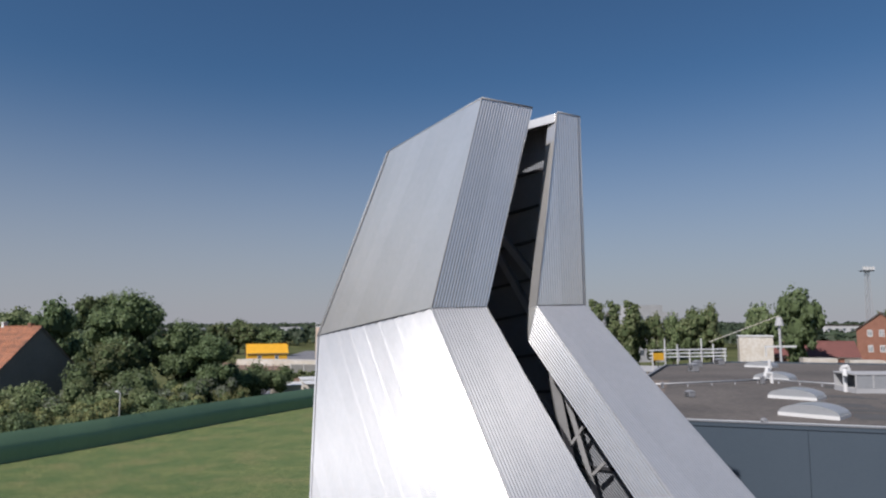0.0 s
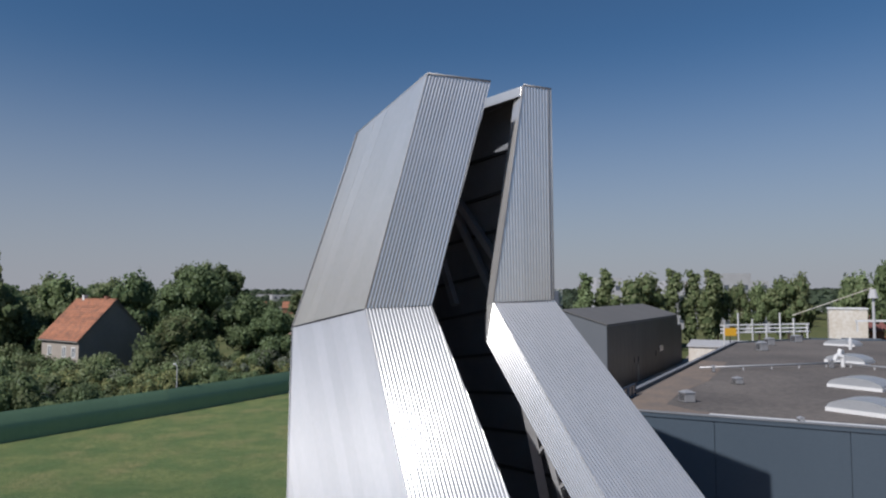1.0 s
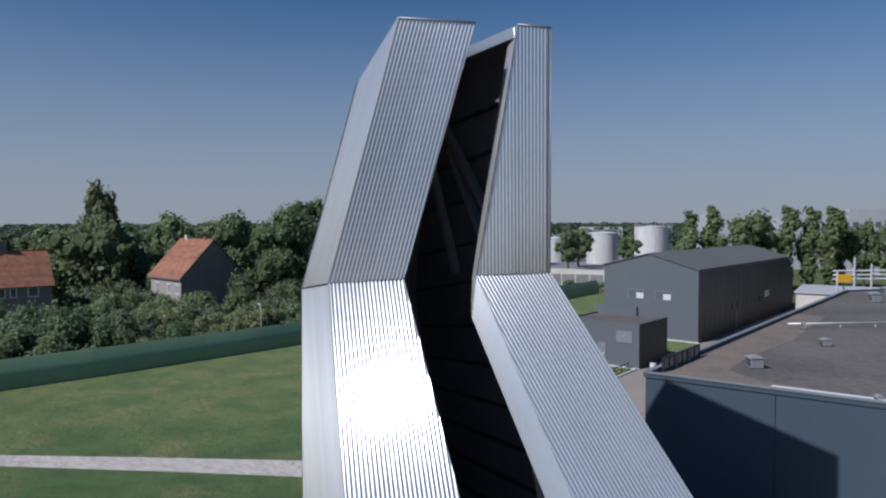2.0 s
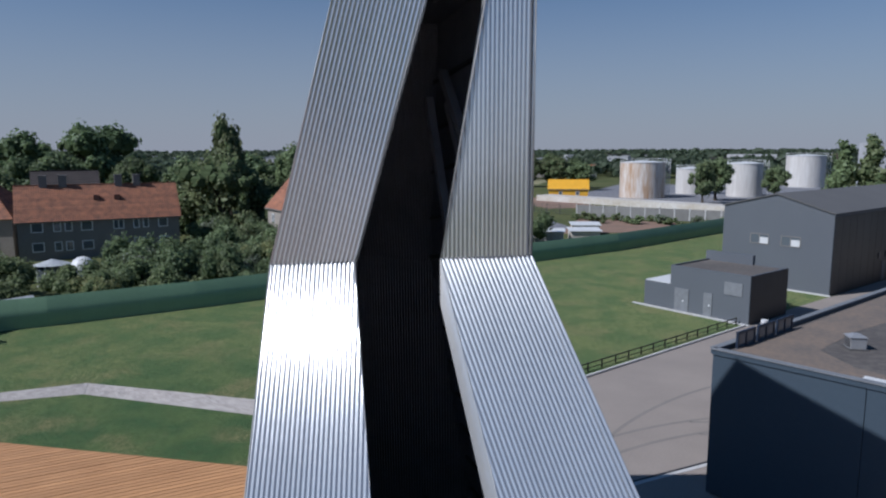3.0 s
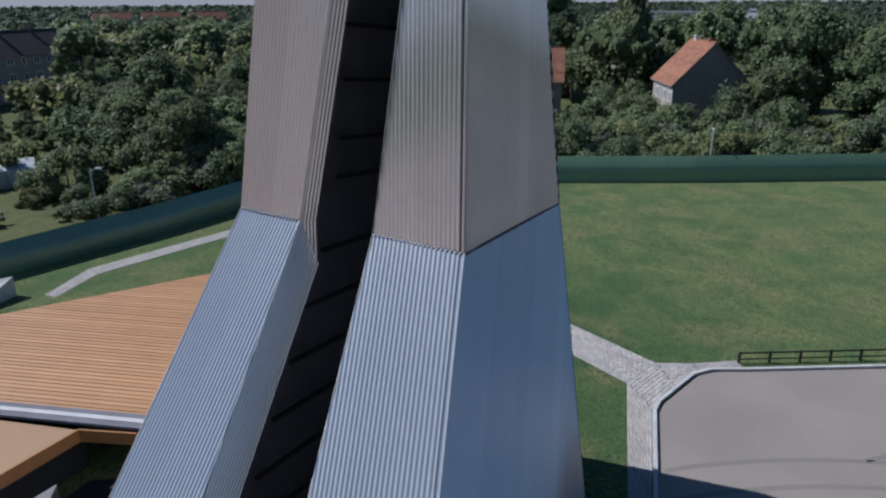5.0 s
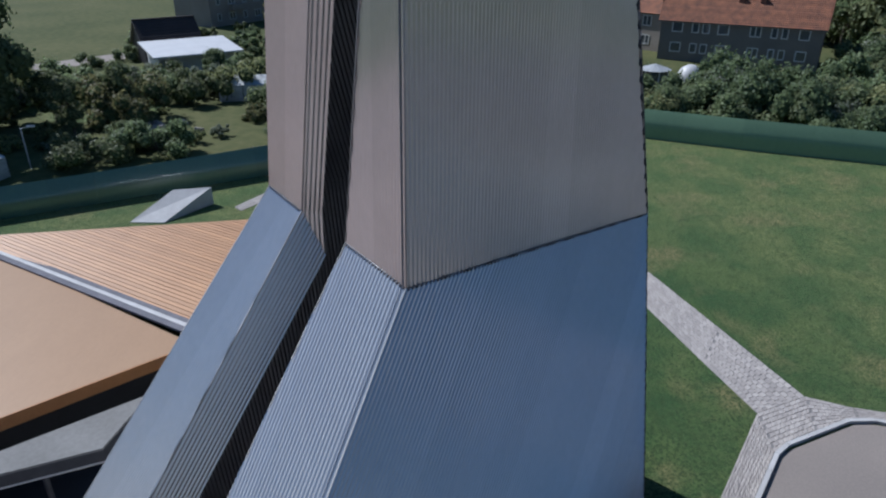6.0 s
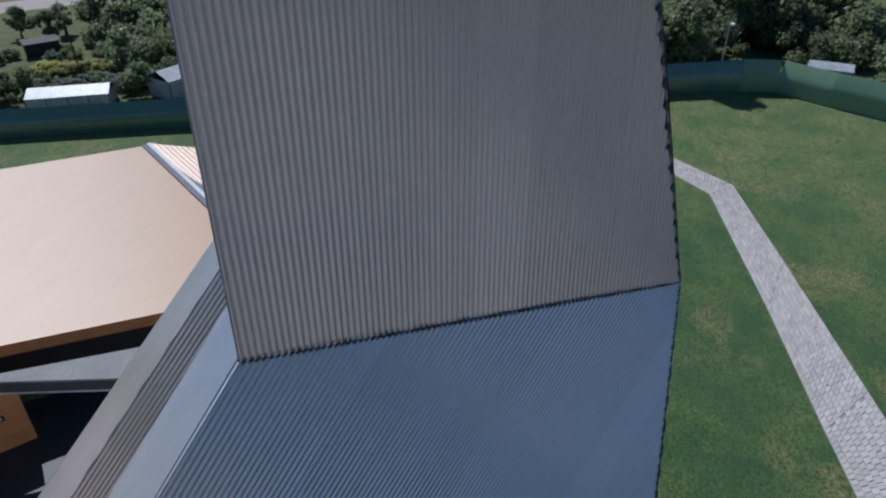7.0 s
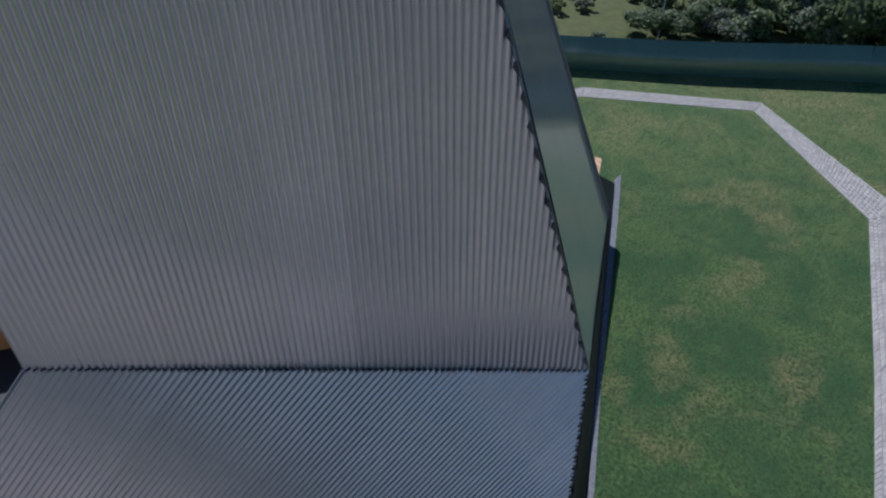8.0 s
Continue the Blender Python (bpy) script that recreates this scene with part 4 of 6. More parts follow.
# grey apartment row
ga, gb = (-115.6, -8.8), (-142.7, 12.2)
gl = math.hypot(gb[0] - ga[0], gb[1] - ga[1])
block = gabled("apartment_row", heading(ga, gb), gl, 10.0, 8.1, 12.0, M["plaster"], M["old_tile"], "long grey apartment row with dark roof and small white windows", rows=14, category="apartment building")
for i in range(11):
    for z in (0.9, 3.6, 6.3):
        window(block, pose(2.0 + i * (gl - 4) / 10, 0, z), 1.5 if i % 2 else 0.9, 1.3, i % 2)
for x in (6.0, 15.0, 24.0):
    part("balcony", boxes(((x - 1.6, -1.0, 2.5), (x + 1.6, -0.005, 3.5))), M["plaster"], block, "pale balcony front")
for x in (5.0, 12.0, 20.0, 28.0):
    chimney(block, x, 5.0, 12.0, 0.8, 0.6, 0.9)

# ---- dark gabled hall and grey service hut ----
ha, hb = (28.6, 121.0), (13.2, 85.0)
hallL = math.hypot(hb[0] - ha[0], hb[1] - ha[1])
hall = thing("steel_hall", pose(13.2, 85.0, 0, 0, 0, math.degrees(math.atan2(36.0, 15.4))), "large anthracite sheet-metal hall with shallow gabled roof", "hall")
W = 11.4
bm = bmesh.new()
lo = [bm.verts.new(p) for p in ((0, 0, -0.2), (hallL, 0, -0.2), (hallL, W, -0.2), (0, W, -0.2))]
hi = [bm.verts.new(p) for p in ((0, 0, 8.2), (hallL, 0, 8.2), (hallL, W, 8.45), (0, W, 8.45))]
g0, g1 = bm.verts.new((0, W / 2, 9.9)), bm.verts.new((hallL, W / 2, 9.9))
for q in ((lo[0], lo[1], hi[1], hi[0]), (lo[2], lo[3], hi[3], hi[2]), (lo[1], lo[2], hi[2], g1, hi[1]), (lo[3], lo[0], hi[0], g0, hi[3])):
    bm.faces.new(q)
bmesh.ops.recalc_face_normals(bm, faces=bm.faces[:])
part("wall", bm, M["hut_wall"], hall)
for y0, y1, z0, z1 in ((-0.15, W / 2, 8.22, 9.95), (W + 0.15, W / 2, 8.47, 9.95)):
    part("roof_slope", slab([(-0.15, y0, z0), (hallL + 0.2, y0, z0), (hallL + 0.2, y1, z1), (-0.15, y1, z1)], 0.12), M["hall_roof"], hall)
for i in range(22):
    part("wall_panel", boxes(((0.1 + i * hallL / 22, -0.06, 0.0), (0.1 + (i + 1) * hallL / 22 - 0.04, -0.003, 7.9))), M["dark_wall"], hall)
part("annex", boxes(((hallL + 0.21, -0.02, -0.1), (hallL + 3.4, 8.5, 6.4))), M["dark_wall"], hall, "lower dark annex at the far end")
part("side_door", boxes(((13.0, -0.10, 0.0), (14.1, -0.062, 2.2))), M["hut_wall"], hall, "grey steel side door")
part("side_window", boxes(((26.0, -0.10, 3.0), (28.4, -0.062, 3.9))), M["pane"], hall)
for y in (4.05, 7.3):
    fr = part("window", boxes(((-0.05, y - 1.0, 4.52), (0.03, y + 1.0, 4.6)), ((-0.05, y - 1.0, 5.52), (0.03, y + 1.0, 5.6)), ((-0.05, y - 1.0, 4.6), (0.03, y - 0.92, 5.52)), ((-0.05, y + 0.92, 4.6), (0.03, y + 1.0, 5.52)), ((-0.05, y - 0.04, 4.6), (0.03, y + 0.04, 5.52))), M["grey_plaster"], hall)
    part("pane", boxes(((-0.02, y - 0.92, 4.6), (0.02, y - 0.04, 5.25))), M["white"], fr, "white blind behind glass")
    part("pane", boxes(((-0.02, y - 0.92, 5.25), (0.02, y - 0.04, 5.52))), M["pane"], fr)
    part("pane", boxes(((-0.02, y + 0.04, 4.6), (0.02, y + 0.92, 5.52))), M["pane"], fr)
part("plinth", boxes(((-0.25, -0.2, -0.1), (-0.01, W + 0.2, 0.12))), M["kerb"], hall, "pale concrete base strip")
for x in (12.0, 14.0, 24.0):
    part("wall_lamp", boxes(((x - 0.3, -0.16, 2.6), (x + 0.3, -0.065, 3.3))), M["steel"], hall)
hut = thing("service_hut", heading((-2.3, 73.15), (7.1, 69.0)), "small grey service building with flat roof and pale doors", "building")
part("body", boxes(((2.8, 0, -0.2), (10.25, 6.4, 3.95))), M["hut_wall"], hut)
part("low_wing", boxes(((0, 0.1, -0.2), (2.795, 5.0, 2.35))), M["hut_wall"], hut)
part("parapet", boxes(((2.8, 0, 3.955), (10.25, 0.15, 4.15)), ((2.8, 0.15, 3.955), (2.95, 6.25, 4.15)), ((2.8, 6.25, 3.955), (10.25, 6.4, 4.15)), ((10.1, 0.15, 3.955), (10.25, 6.25, 4.15))), M["hut_wall"], hut)
part("raised_parapet", boxes(((2.6, 6.0, 3.5), (7.2, 6.45, 4.9))), M["hut_wall"], hut)
part("wing_roof", boxes(((0.05, 0.15, 2.355), (2.79, 4.95, 2.42))), M["white"], hut, "pale flat wing roof")
part("roof", boxes(((2.96, 0.16, 3.96), (10.09, 6.24, 4.02))), M["felt"], hut)
for x0, x1 in ((3.3, 4.7), (6.15, 6.95)):
    d = part("door", boxes(((x0, -0.06, 0.05), (x1, -0.005, 2.15))), M["door"], hut, "pale grey metal door")
    part("handle", boxes((((x0 + x1) / 2 + 0.12, -0.10, 1.0), ((x0 + x1) / 2 + 0.22, -0.062, 1.16))), M["frame_white"], d)
part("louvre", boxes(((8.0, -0.05, 2.3), (9.6, -0.005, 3.4))), M["door"], hut, "pale louvred vent panel")
part("plinth", boxes(((-1.0, -0.35, -0.05), (10.4, -0.01, 0.10))), M["kerb"], hut, "white concrete base strip")
# dark face over the side turned from the sun: its shade as colour
part("side_panel", boxes(((10.26, 0.1, 0.05), (10.30, 6.3, 4.1))), M["dark_wall"], hut, "dark sheet side wall")
bol = link("bollard", cyl(bmesh.new(), (8.3, 68.6, 0.0), 0.28, 0.75, 14), M["white"])
tagged(bol, "squat white concrete bollard beside the road", "bollard")

# ---- big flat-roofed hall ----
BP = [(7.7, 38.3), (27.9, 85.7), (39.0, 93.0), (82.0, 79.0), (56.0, 22.0)]
big = thing("factory_hall", Matrix(), "wide grey factory hall with flat felt roof, skylights and vents", "hall")
part("wall", prism([(x, y) for x, y in BP[::-1]], -0.2, 6.05), M["grey_wall"], big)
part("roof", prism([(x, y) for x, y in [(8.1, 38.5), (28.1, 85.3), (39.0, 92.6), (81.5, 78.8), (55.8, 22.5)][::-1]], 6.055, 6.13), M["felt"], big, "grey-brown felted flat roof")
for (x0, y0), (x1, y1) in zip(BP, BP[1:] + BP[:1]):
    part("parapet", barmesh((x0, y0, 6.16), (x1, y1, 6.16), 0.22, 0.2), M["grey_wall"], big)
for k in (0, 4):
    part("coping", barmesh((*BP[k], 6.30), (*BP[(k + 1) % 5], 6.30), 0.30, 0.05), M["door"], big, "grey sheet coping on the parapet")
fu = Vector((BP[4][0] - BP[0][0], BP[4][1] - BP[0][1], 0)).normalized()
fn = Vector((fu.y, -fu.x, 0))
for i in range(9):
    a = Vector((*BP[0], 0)) + fu * (0.05 + i * 5.6) + fn * 0.03
    b = a + fu * 5.57
    part("facade_panel", bar(bmesh.new(), a + Vector((0, 0, 3.1)), b + Vector((0, 0, 3.1)), 0.05, 6.3), M["grey_wall"], big)
part("roof_edge_strip", barmesh((12.9, 36.85, 6.28), (30.0, 31.1, 6.28), 0.6, 0.05), M["white"], big, "white roof edge flashing")
lu = Vector((20.2, 47.4, 0)).normalized()
for i in range(3):
    a = Vector((8.5, 39.3, 6.25)) + lu * i * 1.75
    mm = pose(a.x, a.y, 6.05, 0, 0, 66.9)
    fr = part("roof_screen", boxes(((0, -0.05, 0.0), (1.5, 0.05, 0.1)), ((0, -0.05, 0.68), (1.5, 0.05, 0.78)), ((0, -0.05, 0.1), (0.1, 0.05, 0.68)), ((1.4, -0.05, 0.1), (1.5, 0.05, 0.68)), ((0.7, -0.05, 0.1), (0.78, 0.05, 0.68)), m=mm), M["navy"], big)
    part("pane", boxes(((0.1, -0.02, 0.1), (0.7, 0.02, 0.68)), m=mm), M["pane"], fr)
    part("pane", boxes(((0.78, -0.02, 0.1), (1.4, 0.02, 0.68)), m=mm), M["pane"], fr)


def skylight(x, y, span=3.2, deep=2.0, rise=0.5):
    """A ribbed barrel-vaulted roof light: the arch spans local x, the barrel runs back along local y."""
    sk = thing("skylight", pose(x, y, 6.13, 0, 0, -46), "frosted barrel-vault skylight on a white curb", "skylight", "hall skylights")
    for lo, hi in (((-span / 2, 0, 0), (span / 2, 0.1, 0.2)), ((-span / 2, deep - 0.1, 0), (span / 2, deep, 0.2)), ((-span / 2, 0.1, 0), (-span / 2 + 0.1, deep - 0.1, 0.2)), ((span / 2 - 0.1, 0.1, 0), (span / 2, deep - 0.1, 0.2))):
        part("curb", boxes((lo, hi)), M["white"], sk)
    seg = 16

    def arch(y0, y1, grow):
        vs, fs = [], []
        for i in range(seg + 1):
            a = math.pi * i / seg
            for yy in (y0, y1):
                vs.append((-math.cos(a) * (span / 2 - 0.03 + grow), yy, 0.2 + math.sin(a) * (rise + grow)))
        for i in range(seg):
            fs.append((2 * i, 2 * i + 2, 2 * i + 3, 2 * i + 1))
        return vs, fs

    vs, fs = arch(0.04, deep - 0.04, 0.0)
    raw("vault", vs, fs + [tuple(range(2 * seg, -1, -2)), tuple(range(1, 2 * seg + 2, 2))], M["dome"], sk)
    for k in range(4):
        y0 = 0.02 + k * (deep - 0.10) / 3
        raw("glazing_bar", *arch(y0, y0 + 0.06, 0.02), M["concrete"], sk, "pale metal glazing bar")
    return sk


for x, y in ((20.4, 38.5), (24.2, 47.7), (30.4, 63.6), (37.8, 82.2)):
    skylight(x, y)


def roof_vent(x, y, w, h, label):
    """A small sheet-metal ventilator: a box with louvred sides under a low pitched cap."""
    v = thing("roof_vent", pose(x, y, 6.13, 0, 0, 20), label, "roof vent", "roof vents")
    part("skirt", boxes(((-w * 0.62, -w * 0.62, 0), (w * 0.62, w * 0.62, 0.05))), M["felt2"], v)
    part("body", boxes(((-w / 2, -w / 2, 0.05), (w / 2, w / 2, h * 0.86)), bevel=0.012), M["vent"], v)
    for side in (-1, 1):
        for i in range(4):
            z = h * (0.2 + 0.15 * i)
            x0, x1 = sorted((side * w * 0.5, side * w * 0.535))
            part("louvre", boxes(((x0, -w * 0.42, z), (x1, w * 0.42, z + h * 0.07))), M["dark"], v, "dark louvre slot")
    o, t = w * 0.58, w * 0.2
    raw("cap", [(-o, -o, h * 0.87), (o, -o, h * 0.87), (o, o, h * 0.87), (-o, o, h * 0.87), (-t, -t, h * 1.06), (t, -t, h * 1.06), (t, t, h * 1.06), (-t, t, h * 1.06)],
        [(3, 2, 1, 0), (4, 5, 6, 7), (0, 1, 5, 4), (1, 2, 6, 5), (2, 3, 7, 6), (3, 0, 4, 7)], M["vent"], v)


for x, y, w, h in ((12.9, 41.6, 0.62, 0.62), (17.8, 49.4, 0.5, 0.45), (27.6, 75.4, 0.8, 0.9), (30.8, 82.9, 0.8, 0.8), (35.4, 87.7, 0.9, 0.8), (16.65, 35.7, 0.25, 0.35), (17.9, 55.8, 0.2, 0.5), (27.8, 59.7, 0.3, 0.7)):
    roof_vent(x, y, w, h, "small grey sheet-metal vent on the felt roof")
pipe = thing("roof_pipe", Matrix(), "thin pale pipe on small feet across the felt roof", "pipe")
run = [Vector((17.0, 56.2, 6.42)), Vector((28.9, 60.9, 6.42)), Vector((34.2, 53.4, 6.42))]
for a, b in zip(run, run[1:]):
    part("pipe_length", tube(a, b, 0.08), M["vent"], pipe, smooth=True)
    for k in range(5):
        q = a.lerp(b, (k + 0.5) / 5)
        part("foot", boxes(((q.x - 0.05, q.y - 0.05, 6.12), (q.x + 0.05, q.y + 0.05, 6.35))), M["concrete"], pipe)
for x, y, w, d, turn in ((21.0, 35.2, 3.4, 1.3, -18), (24.3, 38.6, 2.2, 2.6, -20), (25.2, 41.6, 3.0, 1.1, -17), (26.4, 44.0, 1.8, 2.2, -22), (28.2, 49.6, 3.6, 1.4, -18), (31.0, 45.0, 4.0, 0.8, -16), (33.5, 56.0, 4.4, 1.6, -19)):
    patch = link("felt_patch", boxes(((-w / 2, -d / 2, 0.0), (w / 2, d / 2, 0.012)), ((w / 2 - 0.5, -d / 2 - 0.45, 0.0), (w / 2 + 0.7, -d / 2 - 0.01, 0.012)), m=pose(x, y, 6.131, 0, 0, turn)), M["felt2"])
    tagged(patch, "darker repaired patch of roof felt", "felt patch", "roof felt patches")
rust = link("stained_felt", prism([(8.5, 38.9), (19.2, 64.6), (21.0, 63.5), (16.4, 51.0), (13.0, 44.5), (11.6, 40.6), (12.8, 38.6), (15.6, 37.2), (18.0, 35.4)], 6.131, 6.138), M["felt_brown"])
tagged(rust, "rusty brown stained strip of roof felt", "felt patch", "roof felt patches")

# ---- trees ----
def quads_mesh(name, cen, nor, size, rng, material, extra=None):
    """Many small leaf clumps as separate quads."""
    k = len(cen)
    a = rng.normal(size=(k, 3))
    t = np.cross(nor, a)
    t /= np.linalg.norm(t, axis=1)[:, None] + 1e-9
    b = np.cross(nor, t)
    s = size * rng.uniform(0.6, 1.3, (k, 1))
    fold = nor * s * rng.uniform(-0.25, 0.25, (k, 1))
    v = np.stack([cen - t * s, cen - b * s * 0.7 + fold, cen + t * s, cen + b * s * 0.7 + fold], 1).reshape(-1, 3)
    f = np.arange(4 * k).reshape(k, 4)
    me = bpy.data.meshes.new(name)
    me.from_pydata(v.tolist(), [], f.tolist())
    me.materials.append(material)
    return me


def crown_points(rng, kind, h, r, n):
    """Centres and directions of leaf clumps for a crown of height h and radius r."""
    if kind == "poplar":
        blobs = [(np.array([rng.normal() * r * 0.25, rng.normal() * r * 0.25, h * (0.12 + 0.82 * i / 15)]), r * (0.45 + 0.5 * math.sin(math.pi * (0.15 + 0.8 * i / 15))) * 0.75) for i in range(16)]
    elif kind == "pine":
        blobs = []
        for i in range(12):
            u = i / 11
            rr = r * (1 - u) ** 0.8
            for j in range(max(1, int(5 * (1 - u)) + 1)):
                a = rng.uniform(0, 6.28)
                blobs.append((np.array([math.cos(a) * rr * 0.65, math.sin(a) * rr * 0.65, h * (0.2 + 0.78 * u)]), 0.25 * r + 0.25 * rr))
    elif kind == "bush":
        blobs = []
        for i in range(19):
            a, d = rng.uniform(0, 6.28), r * math.sqrt(rng.uniform(0, 0.9))
            z = h * rng.uniform(0.15, 0.72) * (1 - 0.35 * (d / r) ** 2)
            blobs.append((np.array([math.cos(a) * d, math.sin(a) * d, z]), r * rng.uniform(0.18, 0.38)))
    else:
        blobs = []
        for i in range(34):
            a, u = rng.uniform(0, 6.28), rng.uniform(-1, 1)
            d = r * math.sqrt(max(0.0, 1 - u * u)) * (rng.uniform(0.15, 0.6) if i < 12 else rng.uniform(0.6, 0.9))
            z = h * 0.58 + u * h * 0.33
            if kind == "willow":
                z = h * 0.62 + abs(u) * h * 0.25
            blobs.append((np.array([math.cos(a) * d, math.sin(a) * d, z]), r * (rng.uniform(0.30, 0.42) if i < 12 else rng.uniform(0.15, 0.30))))
    w = np.array([b[1] ** 2 for b in blobs])
    pick = rng.choice(len(blobs), n, p=w / w.sum())
    bc = np.array([b[0] for b in blobs])[pick]
    br = np.array([b[1] for b in blobs])[pick][:, None]
    d = rng.normal(size=(n, 3))
    d /= np.linalg.norm(d, axis=1)[:, None]
    d[:, 2] = np.where((d[:, 2] < -0.3) & (rng.uniform(size=n) < 0.6), -d[:, 2], d[:, 2])
    c = bc + d * br * (0.70 + 0.42 * rng.uniform(0, 1, (n, 1)) + 0.35 * rng.uniform(0, 1, (n, 1)) ** 8)
    if kind == "willow":
        dr = rng.uniform(0, 1, n) ** 1.5 * h * 0.38
        c[:, 2] -= np.where(np.hypot(c[:, 0], c[:, 1]) > r * 0.45, dr, 0)
        d[:, 2] *= 0.3
    c[:, 2] = np.maximum(c[:, 2], 0.15)
    nor = d + rng.normal(size=(n, 3)) * 0.42
    nor /= np.linalg.norm(nor, axis=1)[:, None]
    return c, nor, blobs


def proto(kind, seed, h, r, n, leaf, material, label, name="tree"):
    rng = np.random.default_rng(seed)
    tr = thing(name, Matrix.Translation((0, 0, 0)), label, "bush" if kind == "bush" else "tree", "bushes beyond the fence" if kind == "bush" else "trees round the site")
    cen, nor, blobs = crown_points(rng, kind, h, r, n)
    bm = bmesh.new()
    tw = 0.035 * h if kind != "bush" else 0.02 * h
    hh = h * (0.85 if kind in ("poplar", "pine") else 0.55)
    seg = 7
    rings = []
    for i in range(6):
        u = i / 5
        o = Vector((math.sin(u * 3 + seed) * 0.05 * h * u, math.cos(u * 2 + seed) * 0.05 * h * u, hh * u - 0.1))
        rad = tw * (1 - 0.75 * u) * (1.35 if i == 0 else 1)
        rings.append([bm.verts.new(o + Vector((math.cos(k * 6.283 / seg) * rad, math.sin(k * 6.283 / seg) * rad, 0))) for k in range(seg)])
    for i in range(5):
        for k in range(seg):
            bm.faces.new((rings[i][k], rings[i][(k + 1) % seg], rings[i + 1][(k + 1) % seg], rings[i + 1][k]))
    for j, (c, br) in enumerate(blobs[:9]):
        z0 = min(hh * 0.9, max(0.25 * h, c[2] - 0.35 * h)) if kind != "bush" else 0.1
        bar(bm, (0, 0, z0), tuple(c), tw * 0.5, tw * 0.5)
    part("trunk", bm, M["bark"], tr)
    # added solid balls behind the leaves, coloured dark for the crown's inner shade
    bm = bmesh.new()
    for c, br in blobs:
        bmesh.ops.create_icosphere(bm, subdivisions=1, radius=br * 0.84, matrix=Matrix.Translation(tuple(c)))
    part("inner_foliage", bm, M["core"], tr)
    me = quads_mesh("crown", cen, nor, leaf, rng, material)
    ob = new("crown", me)
    ob.parent = tr
    return tr


PROTO = {
    "oak": proto("round", 1, 12, 5.2, 4550, 0.222, M["leaf_dark"], "broad dark green leafy tree"),
    "lime": proto("round", 2, 11, 4.4, 4200, 0.200, M["leaf_mid"], "round-crowned green leafy tree"),
    "willow": proto("willow", 3, 12, 6.0, 5250, 0.192, M["leaf_light"], "large pale green willow with hanging branches"),
    "poplar": proto("poplar", 4, 16, 2.6, 2975, 0.222, M["leaf_mid"], "slender upright green poplar"),
    "pine": proto("pine", 5, 16, 3.6, 2975, 0.222, M["leaf_dark"], "tall ragged dark conifer"),
    "birch": proto("round", 12, 9, 3.4, 3325, 0.178, M["leaf_light"], "light green airy tree"),
    "flowering": proto("bush", 17, 4.5, 3.2, 2100, 0.155, M["leaf_flower"], "bush covered in yellow flowers", "bush"),
    "elder": proto("bush", 13, 4.5, 3.2, 2100, 0.155, M["leaf_yellow"], "yellowish green overgrown bush", "bush"),
    "bush": proto("bush", 6, 4.5, 3.2, 2625, 0.148, M["leaf_mid"], "dense green bush beside the fence", "bush"),
    "bush_light": proto("bush", 7, 4.0, 3.0, 2450, 0.141, M["leaf_light"], "light green leafy bush", "bush"),
    "bush_grey": proto("bush", 8, 5.0, 3.2, 2625, 0.141, M["leaf_grey"], "silvery green willow bush", "bush"),
    "bush_dark": proto("bush", 9, 5.0, 3.4, 2625, 0.163, M["leaf_dark"], "dark green overgrown bush", "bush"),
}
# lighter crowns for the trees farther off
FAR_PROTO = {
    "oak": proto("round", 1, 12, 5.2, 1300, 0.405, M["leaf_dark"], "broad dark green leafy tree"),
    "lime": proto("round", 2, 11, 4.4, 1200, 0.365, M["leaf_mid"], "round-crowned green leafy tree"),
    "willow": proto("willow", 3, 12, 6.0, 1500, 0.351, M["leaf_light"], "large pale green willow with hanging branches"),
    "poplar": proto("poplar", 4, 16, 2.6, 850, 0.405, M["leaf_mid"], "slender upright green poplar"),
    "pine": proto("pine", 5, 16, 3.6, 850, 0.405, M["leaf_dark"], "tall ragged dark conifer"),
    "birch": proto("round", 12, 9, 3.4, 950, 0.324, M["leaf_light"], "light green airy tree"),
    "elder": proto("bush", 13, 4.5, 3.2, 600, 0.284, M["leaf_yellow"], "yellowish green overgrown bush", "bush"),
    "bush": proto("bush", 6, 4.5, 3.2, 750, 0.270, M["leaf_mid"], "dense green bush beside the fence", "bush"),
    "bush_light": proto("bush", 7, 4.0, 3.0, 700, 0.257, M["leaf_light"], "light green leafy bush", "bush"),
    "bush_grey": proto("bush", 8, 5.0, 3.2, 750, 0.257, M["leaf_grey"], "silvery green willow bush", "bush"),
    "bush_dark": proto("bush", 9, 5.0, 3.4, 750, 0.297, M["leaf_dark"], "dark green overgrown bush", "bush"),
}
SIZE = {"oak": (12, 5.2), "lime": (11, 4.4), "willow": (12, 6.0), "poplar": (16, 2.6), "pine": (16, 3.6), "birch": (9, 3.4), "elder": (4.5, 3.2), "flowering": (4.5, 3.2), "bush": (4.5, 3.2), "bush_light": (4.0, 3.0), "bush_grey": (5.0, 3.2), "bush_dark": (5.0, 3.4)}
used = set()
trng = random.Random(11)


